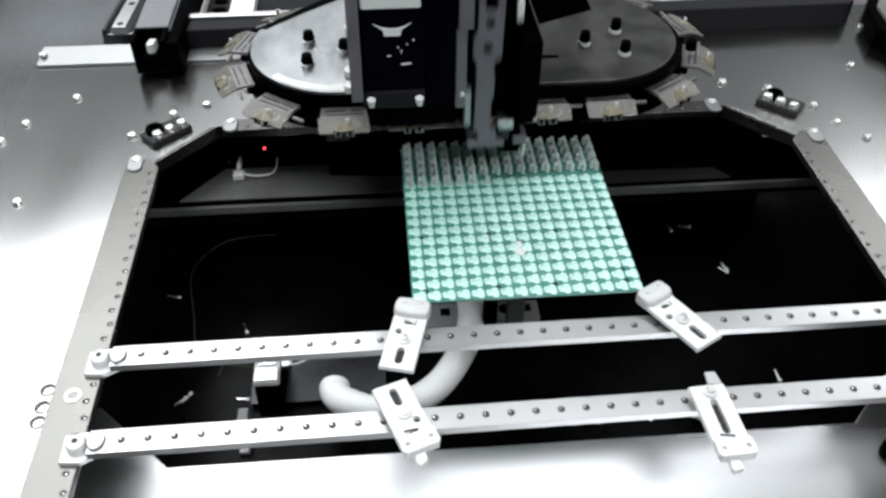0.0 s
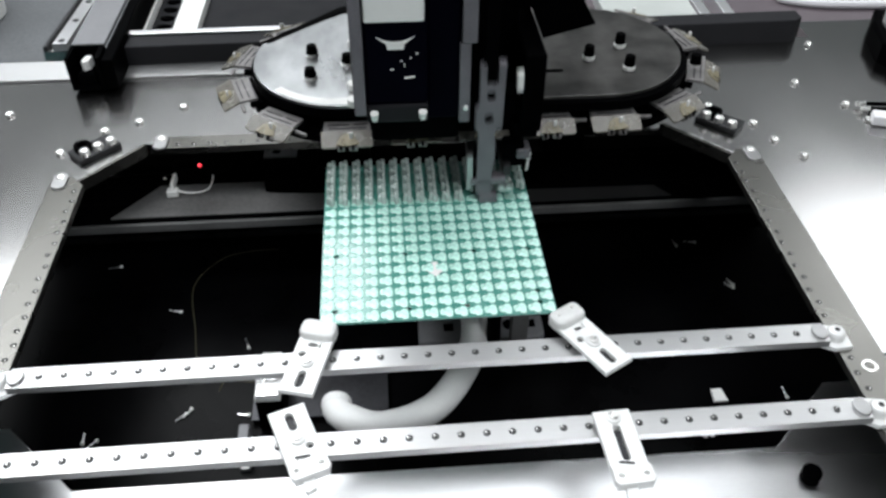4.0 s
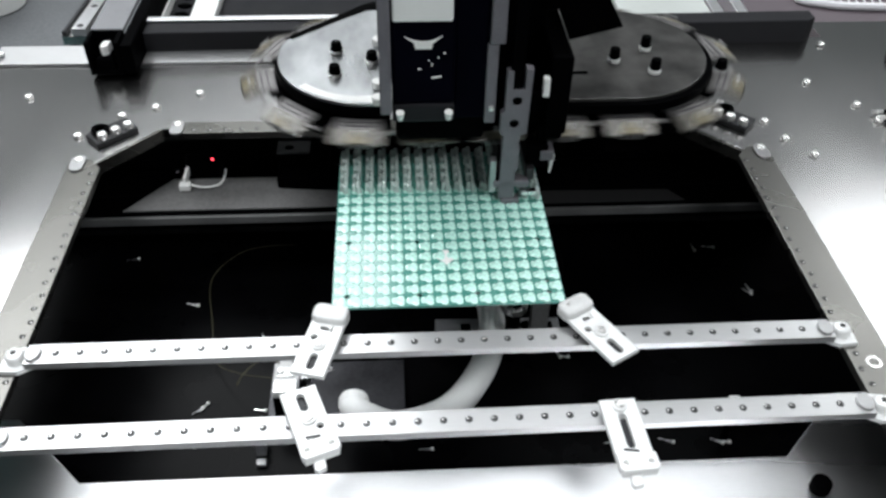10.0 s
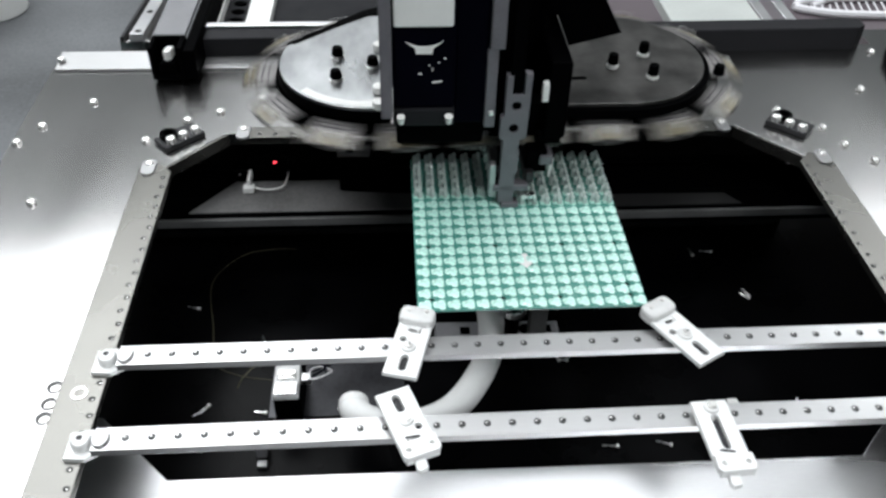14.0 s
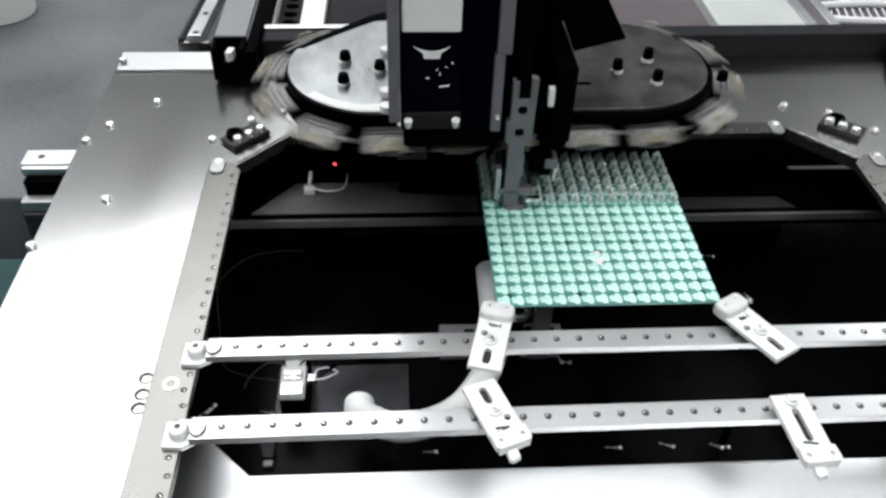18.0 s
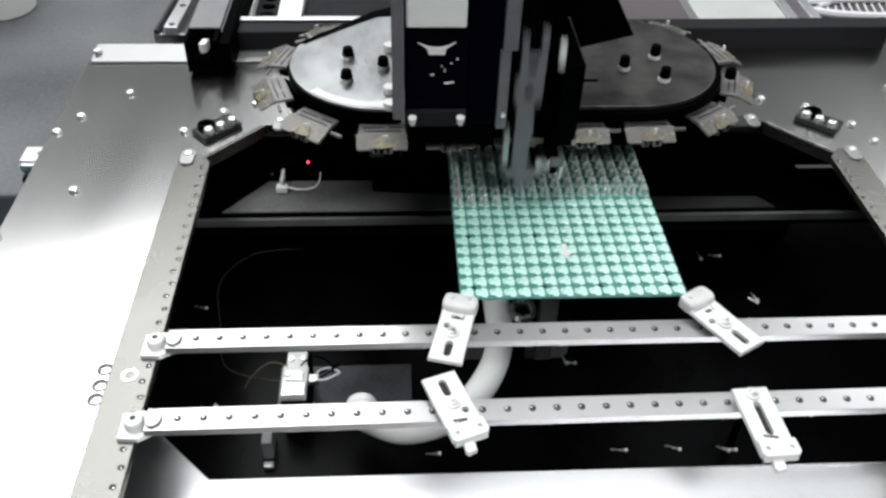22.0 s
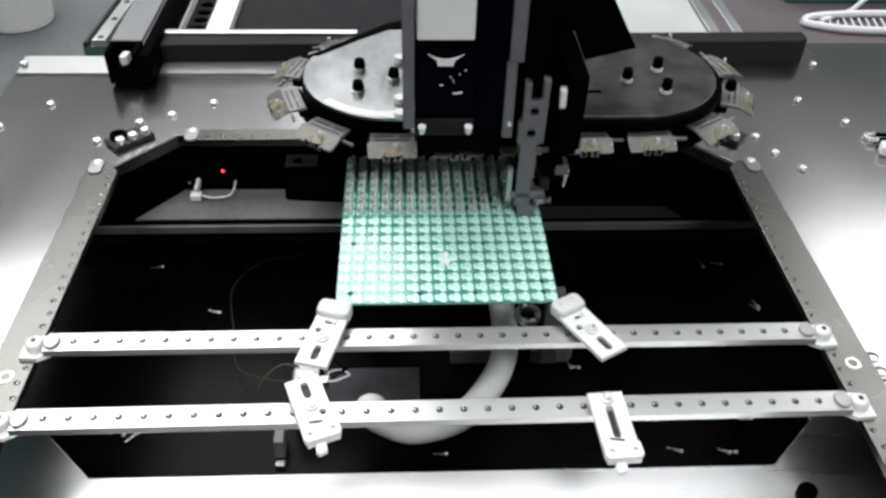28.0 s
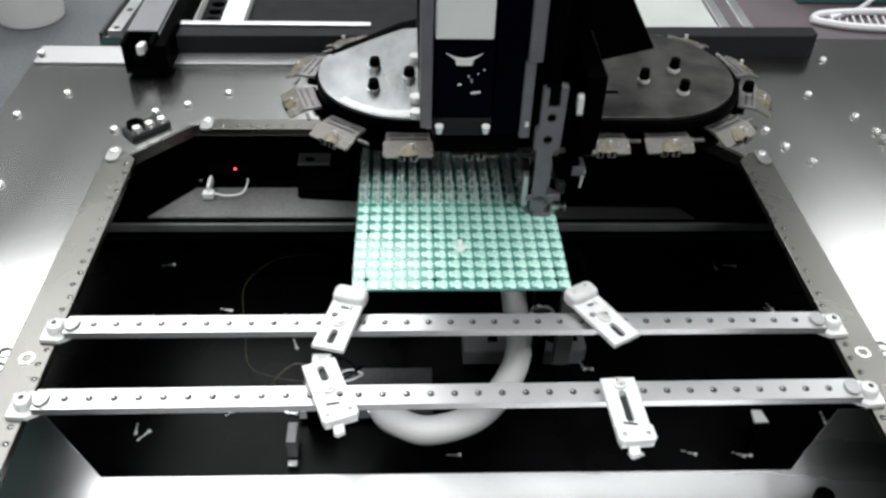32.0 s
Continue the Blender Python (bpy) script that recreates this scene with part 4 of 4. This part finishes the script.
# ---------------------------------------------------------------- carrier chain and its oval cam plates
def cam_plates():
    for c, a0, a1, straight, nm, mat in ((C1, 90, 270, -14, "left", OVAL), (C2, -90, 90, 113, "right", OVAL_SHADED)):
        k = thing("cam_plate", "polished half-oval cam plate with three black knobs" if nm == "left" else "half-oval cam plate coloured as shaded, with three bright knobs", "cam plate", at(0, 0, 0), "chain cam plates")
        c = (c[0], c[1] - 5) if nm == "left" else (c[0] - 6.5, c[1] - 10.5)
        arc = ring(c[0], c[1], 72, 28, a0, a1)
        if nm == "left":
            arc = ring(c[0], c[1], 72, 24, 158, 270) + [(straight, c[1] - 72), (straight, c[1] + 79), (-32, c[1] + 77)]
        else:
            arc = arc + [(straight, c[1] + 60), (straight, c[1] - 72)]
        bm = bmesh.new()
        slab(bm, arc, CZ + 11, CZ + 14, bevel=0.8)
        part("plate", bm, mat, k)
        bm = bmesh.new()
        rt = 73.5 if nm == "left" else 77
        slab(bm, ring(c[0], c[1], rt, 28, a0, a1) + ([(straight, c[1] - rt), (straight, c[1] + 60)] if nm == "left" else [(straight, c[1] + 60), (straight, c[1] - rt)]), CZ + 4.2, CZ + 10.95)
        part("track", bm, BLACK, k, "black track under the plate")
        bm = bmesh.new()
        rb = 76 if nm == "left" else 80
        slab(bm, ring(c[0], c[1], rb, 28, a0, a1) + ([(straight, c[1] - rb), (straight, c[1] + 60)] if nm == "left" else [(straight, c[1] + 60), (straight, c[1] - rb)]), CZ - 16, CZ - 9)
        part("base_plate", bm, BLACK, k, "black base plate under the chain")
        spots = ((-55, 219), (-55, 183), (-27, 203)) if nm == "left" else ((162.5, 197.5), (191.5, 215.5), (190.5, 179.5))
        for x, y in spots:
            bm = bmesh.new()
            cyl(bm, x, y, CZ + 14, CZ + (16 if nm == "left" else 17.5), 5.4 if nm == "left" else 4.9, 18, bevel=0.8)
            b = part("collar", bm, BOLT if nm == "left" else WHITE, k, "bright collar" if nm == "left" else "white collar")
            bm = bmesh.new()
            cyl(bm, x, y, CZ + (16 if nm == "left" else 17.5), CZ + (23 if nm == "left" else 26), 5.0 if nm == "left" else 4.4, 18, r2=3.8, bevel=0.8)
            part("cap", bm, BLACK, b, "black cap")
        if nm == "left":
            # white crescent painting the specular highlight on the front rim
            bm = bmesh.new()
            slab(bm, ring(c[0], c[1], 70.6, 16, 222, 270) + [(-15, c[1] - 70.6), (-15, c[1] - 61)] + ring(c[0], c[1] + 3, 66, 12, 262, 224), CZ + 14.05, CZ + 14.4)
            part("rim_highlight", bm, WHITE, k, "white painted highlight along the front rim")
            for y in (142, 164, 230):
                bm = bmesh.new()
                cyl(bm, -22, y, CZ + 14, CZ + 20, 5, 12, bevel=0.8)
                part("bright_bolt", bm, WHITE, k, "bright bolt head")
        else:
            bm = bmesh.new()
            cyl(bm, 251, 199, CZ + 6, CZ + 14, 5, 14, r2=4, bevel=1)
            part("roller", bm, BLACK, k, "glossy black end roller")
            bm = bmesh.new()
            slab(bm, slot(0, 0, 4, 26), 0, 0.3)
            o = part("key_slot", bm, BLACK, k, "black slot")
            o.matrix_basis = at(126, 181, CZ + 14.05, 90)
        bm = bmesh.new()
        box(bm, min(straight, c[0]) if nm == "left" else 134, max(straight, c[0]) if nm == "left" else 170, c[1] - 10, c[1] + 40, -20 + CZ - 60, CZ - 2)
        part("bracket", bm, BLACK, k)


def loop_pose(s):
    """The pose at s millimetres along the chain's oval, counted from the front of the first wheel, going to its outer end."""
    d = Vector((C2[0] - C1[0], C2[1] - C1[1]))
    ln = d.length
    u = d / ln
    n = Vector((u.y, -u.x))
    turn = math.pi * CR
    s %= 2 * (ln + turn)
    base = math.atan2(n.y, n.x)
    if s < turn:
        a = base - s / CR
        return C1[0] + CR * math.cos(a), C1[1] + CR * math.sin(a), math.degrees(a) + 90
    s -= turn
    if s < ln:
        p = Vector(C1) - n * CR + u * s
        return p.x, p.y, math.degrees(base) - 180 + 90
    s -= ln
    if s < turn:
        a = base + math.pi - s / CR
        return C2[0] + CR * math.cos(a), C2[1] + CR * math.sin(a), math.degrees(a) + 90
    s -= turn
    p = Vector(C2) + n * CR - u * s
    return p.x, p.y, math.degrees(base) + 90


N_CLIPS = 18
LOOP = 2 * (math.hypot(C2[0] - C1[0], C2[1] - C1[1]) + math.pi * CR)
PITCH = LOOP / N_CLIPS
SHIFT = 2.0


def carrier_chain():
    first = None
    for k in range(N_CLIPS):
        if first is None:
            c = first = thing("carrier_clip", "worn steel carrier clip with a cloudy amber plastic flag", "carrier clip", at(0, 0, 0), "carrier chain clips")
            bm = bmesh.new()
            box(bm, -19, 19, -4, 5, -7, -2.2, 0.8)
            part("chain_link", bm, BLACK, c, "black chain link")
            bm = bmesh.new()
            slab(bm, [(-17.5, -13), (17.5, -13), (16.5, 2), (-16.5, 2)], -2, 0.4, bevel=0.5)
            part("body", bm, CARRIER, c)
            for y, x0, x1 in ((-4.6, -14, 2), (-4.4, 5, 15), (-9.4, -13, 14)):
                bm = bmesh.new()
                box(bm, x0, x1, y, y + 1.1, 0.42, 1.0, 0.2)
                part("rib", bm, DARK_STEEL, c)
            bm = bmesh.new()
            slab(bm, [(-18.5, -14), (-17, -15), (-8, -15), (-6, -13), (6, -13), (8, -15), (17, -15), (18.5, -14), (19, -1), (-19, -1)], -0.8, 0.8, bevel=0.3)
            flag = part("flag", bm, FLAG, c, "cloudy amber plastic flag")
            flag.matrix_basis = at(0, -11, 0.6, 0, 24)
            bm = bmesh.new()
            slab(bm, [(-8, -13.4), (-3, -14.6), (4, -13.8), (9, -12.6), (6, -8.4), (5, -4.6), (-1, -3.8), (-5, -6.4)], 0.9, 1.6, bevel=0.3)
            part("tape", bm, AMBER, flag, "torn amber tape patch")
            for x, w in ((-4.6, 2.6), (4.2, 3.2)):
                bm = bmesh.new()
                box(bm, x - w, x + w, -24.6, -22.2, -9, -5.6, 0.6)
                part("jaw", bm, CARRIER, c, "worn steel spring jaw")
                # proud black box stands for the shade in the jaw's notch
                bm = bmesh.new()
                box(bm, x - 1.0, x + 1.0, -25.4, -22, -7.6, -3.6, 0.4)
                part("notch_shade", bm, BLACK, c, "black box as the dark of a notch")
            bm = bmesh.new()
            box(bm, 1.5, 4.5, -19.4, -17.8, -3, 3.4, 0.5)
            part("lead_post", bm, JAW, c, "cloudy white lead post")
            bm = bmesh.new()
            box(bm, 19.1, 29, -12, -9.6, -4, -1.6, 0.5)
            part("link", bm, CARRIER, c, "thin link bar")
        else:
            c = copy_thing(first, at(0, 0, 0))
        CLIPS.append(c)


# ---------------------------------------------------------------- surroundings past the table
def side_cables():
    k = thing("cable_loop", "black cables with white plugs and a loose wire", "cables", at(420, 239, 1))
    ON_SLIDE.append(k)
    for dy, r in ((0, 1.9), (-9, 2.2)):
        tube("cable", [(-4, dy, 3), (10, dy - 2, 3), (30, dy - 6, 4), (60, dy - 8, 6), (120, dy - 20, 10)], r, BLACK, k, "black cable", 10)
        bm = bmesh.new()
        cyl(bm, 0, 0, 0, 9, 2.0, 10, bevel=0.4, m=at(-4, dy, 3, 0, 0, -90))
        part("ferrule", bm, BOLT, k, "bright wire ferrule")
    bm = bmesh.new()
    box(bm, -2, 14, -33, -20, 0, 9, 1.2, m=at(0, 0, 0, -18))
    part("plug", bm, CABLE, k, "white plug housing")
    for y in (-31, -38):
        bm = bmesh.new()
        cyl(bm, 0, 0, 0, 17, 2.6, 12, bevel=0.6, m=at(4, y, 5, -14, 0, 90))
        part("plug_barrel", bm, CABLE, k, "white plug barrel")
    tube("wire", [(40, -64, 2), (22, -48, 6), (18, -20, 12), (24, 2, 14), (40, 8, 10), (70, 2, 4)], 1.2, CABLE, k, "thin pale loose wire", 8)
    b = thing("junction_box", "dark junction box with a pale lid and a round dial", "junction box", at(516, 322, 0.4, -8))
    bm = bmesh.new()
    slab(bm, [(-30, -6), (8, -52), (60, -52), (60, 70), (-14, 70), (-26, 40)], 0, 20, bevel=3)
    part("body", bm, BLACK, b)
    bm = bmesh.new()
    slab(bm, [(-18, 2), (12, -36), (54, -36), (54, 62), (-6, 62), (-18, 36)], 20.2, 23, bevel=0.8)
    lid = part("lid", bm, PALE, b, "pale grey lid")
    bm = bmesh.new()
    slab(bm, ring(14, 14, 13, 24), 23.1, 26, [ring(14, 14, 9, 24)], bevel=0.6)
    part("dial", bm, BOLT, lid, "bright round dial")
    for y in (44, 52):
        bm = bmesh.new()
        box(bm, -10, 30, -1.5, 1.5, 0, 3, 0.6)
        o = part("lever", bm, CABLE, lid, "pale lever")
        o.matrix_basis = at(8, y, 23.2, 24)


def surroundings():
    side_cables()
    c = thing("white_cup", "white plastic tub on the rear deck", "tub", at(-586, 800, -150))
    bm = bmesh.new()
    cyl(bm, 0, 0, 0, 90, 46, 32, r2=54, bevel=3)
    part("tub", bm, WHITE, c)
    bm = bmesh.new()
    slab(bm, ring(0, 0, 56, 32), 90, 94, [ring(0, 0, 48, 32)], bevel=1)
    part("rim", bm, WHITE, c)
    k = thing("wire_basket", "white wire loop with thin cross wires on the rear deck", "wire basket", at(598, 802, -150))
    ON_CROSS.append(k)
    tube("rim", [(0, 0, 7), (18, 18, 7), (70, 28, 7), (150, 30, 7), (260, 20, 7), (300, 0, 7), (260, -22, 7), (150, -30, 7), (60, -24, 7), (14, -9, 7), (0, 0, 7)], 6, CABLE, k, "thick white rim", 8)
    for i in range(22):
        x = 28 + i * 12
        h = 24 if x > 60 else 16
        tube("cross_wire", [(x, -h + 6, 4), (x + 3, 0, 5), (x + 8, h - 4, 4)], 1.4, CABLE, k, "thin white cross wire", 6)
    k = thing("cable", "pale cable lying on the rear deck", "cable", at(700, 850, -150))
    ON_CROSS.append(k)
    tube("lead", [(-70, -38, 4), (-30, -14, 4), (0, 4, 6), (30, 8, 40), (60, 14, 64)], 4, CABLE, k, "", 8)
    t = thing("teal_crate", "dark teal crate at the back of the rear deck", "crate", at(760, 892, -150))
    bm = bmesh.new()
    box(bm, -160, 138, -20, 140, 0, 60, 4)
    part("body", bm, TEAL, t)
    bm = bmesh.new()
    slab(bm, [(-164, -24), (139, -24), (139, 144), (-164, 144)], 60.2, 66, [[(-150, -10), (130, -10), (130, 130), (-150, 130)]], bevel=1)
    part("rim", bm, TEAL, t)


# ---------------------------------------------------------------- timing
CHAIN_STEPS = [0.2, 0.92, 1.63, 2.45, 3.08, 3.79, 4.53, 5.26, 6.0, 6.66, 7.32, 8.1, 8.7, 9.3, 9.98, 10.65, 11.4, 12.1, 12.75, 13.4, 14.0, 14.67, 15.34, 16.01, 16.68, 17.36, 18.03,
               18.72, 19.42, 20.11, 20.8, 21.5, 22.21, 22.92, 23.63, 24.34, 25.05, 25.5, 26.2, 26.9, 27.6, 28.3, 29.0, 29.5, 30.4, 31.1, 31.8]
# share of a stroke done at each whole second: 0 down, 0.5 up
STROKE = {0: 0.5, 1: 0.5, 2: 0.0, 3: 0.8, 6: 0.0, 7: 0.8, 8: 0.5, 9: 0.85, 10: 0.0, 11: 0.5, 12: 0.5, 13: 0.0, 14: 0.0, 17: 0.0, 18: 0.0, 19: 0.5, 20: 0.3, 21: 0.0, 22: 0.3, 23: 0.5, 24: 0.9, 25: 0.05, 26: 0.5, 29: 0.1, 30: 0.45, 31: 0.5, 32: 0.0}
TRAVEL = 47.0


def table_rows():
    """Seconds and offsets of the table: it rests, then jumps within a sixth of a second."""
    rows = [(TABLE[0][0], TABLE[0][1], TABLE[0][2])]
    for (ta, xa, ya), (tb, xb, yb) in zip(TABLE, TABLE[1:]):
        if math.hypot(xb - xa, yb - ya) > 0.6:
            rows += [(ta + 0.13, xa, ya), (ta + 0.33, xb, yb)]
        else:
            rows.append((tb, xb, yb))
    rows.append((32.0, TABLE[-1][1], TABLE[-1][2]))
    return rows


def motions():
    rows = table_rows()
    for ob in ON_TABLE:
        m = ob.matrix_basis.copy()
        walk(ob, [(t, at(x, y, 0) @ m) for t, x, y in rows])
    for ob in ON_SLIDE:
        m = ob.matrix_basis.copy()
        walk(ob, [(t, at(x, 0, 0) @ m) for t, x, y in rows])
    for ob in ON_CROSS:
        m = ob.matrix_basis.copy()
        walk(ob, [(t, at(0, y, 0) @ m) for t, x, y in rows])
    for k, c in enumerate(CLIPS):
        path, s = [], SHIFT + k * PITCH
        x, y, rz = loop_pose(s)
        path.append((0.0, at(x, y, CZ, rz)))
        for t in CHAIN_STEPS:
            for dt, ds in ((-0.067, 0.0), (0.0, 0.5), (0.067, 1.0)):
                x, y, rz = loop_pose(s - ds * PITCH)
                path.append((t + dt, at(x, y, CZ, rz)))
            s -= PITCH
        path.append((32.0, path[-1][1]))
        walk(c, [q for i, q in enumerate(path) if i == 0 or q[0] > path[i - 1][0]])
    beats, phase = [], STROKE[0]
    whole = sorted(STROKE)
    for a, b in zip(whole, whole[1:]):
        want = (STROKE[b] - STROKE[a]) % 1.0
        turns = round((b - a) * 4.2 - want) + want
        n = int(math.ceil(turns * 4))
        for i in range(n):
            beats.append((a + (b - a) * i / n, STROKE[a] + turns * i / n))
    beats.append((32.0, STROKE[32]))
    up = [(t, 0.5 - 0.5 * math.cos(2 * math.pi * p)) for t, p in beats]
    walk(ARM_OB, [(t, at(0, 0, -TRAVEL * (1 - u))) for t, u in up])
    walk(GRIP_OB, [(t, at(0, 0, -22 * (1 - u))) for t, u in up])
    for o, when in NEW_LEDS:
        seat = o.matrix_basis.copy()
        path = []

        def held(t, z):
            near = min(rows, key=lambda q: abs(q[0] - t))
            return at(40 - near[1], 150 - near[2], z)
        for t in (0.0, 7.6, 8.0, 13.0, 18.6, 19.0, 24.0, 30.1):
            if t < when - 0.5:
                path.append((t, held(t, 160)))
        if when > 0.45:
            path.append((when - 0.4, held(when - 0.4, 160)))
            path.append((when - 0.2, held(when - 0.2, 90)))
        if when > 0.05:
            path.append((when, seat))
        path = path or [(0.0, seat)]
        if path[0][0] > 0:
            path.insert(0, (0.0, path[0][1]))
        path.append((32.0, seat))
        walk(o, [q for i, q in enumerate(path) if i == 0 or q[0] > path[i - 1][0] + 0.03])


machine_bed()
hose_and_sensor()
clinch_unit()
x_slide()
xy_table()
support_rail(-3.0, 0.05)
support_rail(-65.4, 0.35)
clamps()
cam_plates()
carrier_chain()
head()
ARM_OB = arm()
GRIP_OB = gripper()
surroundings()
circuit_board()
motions()
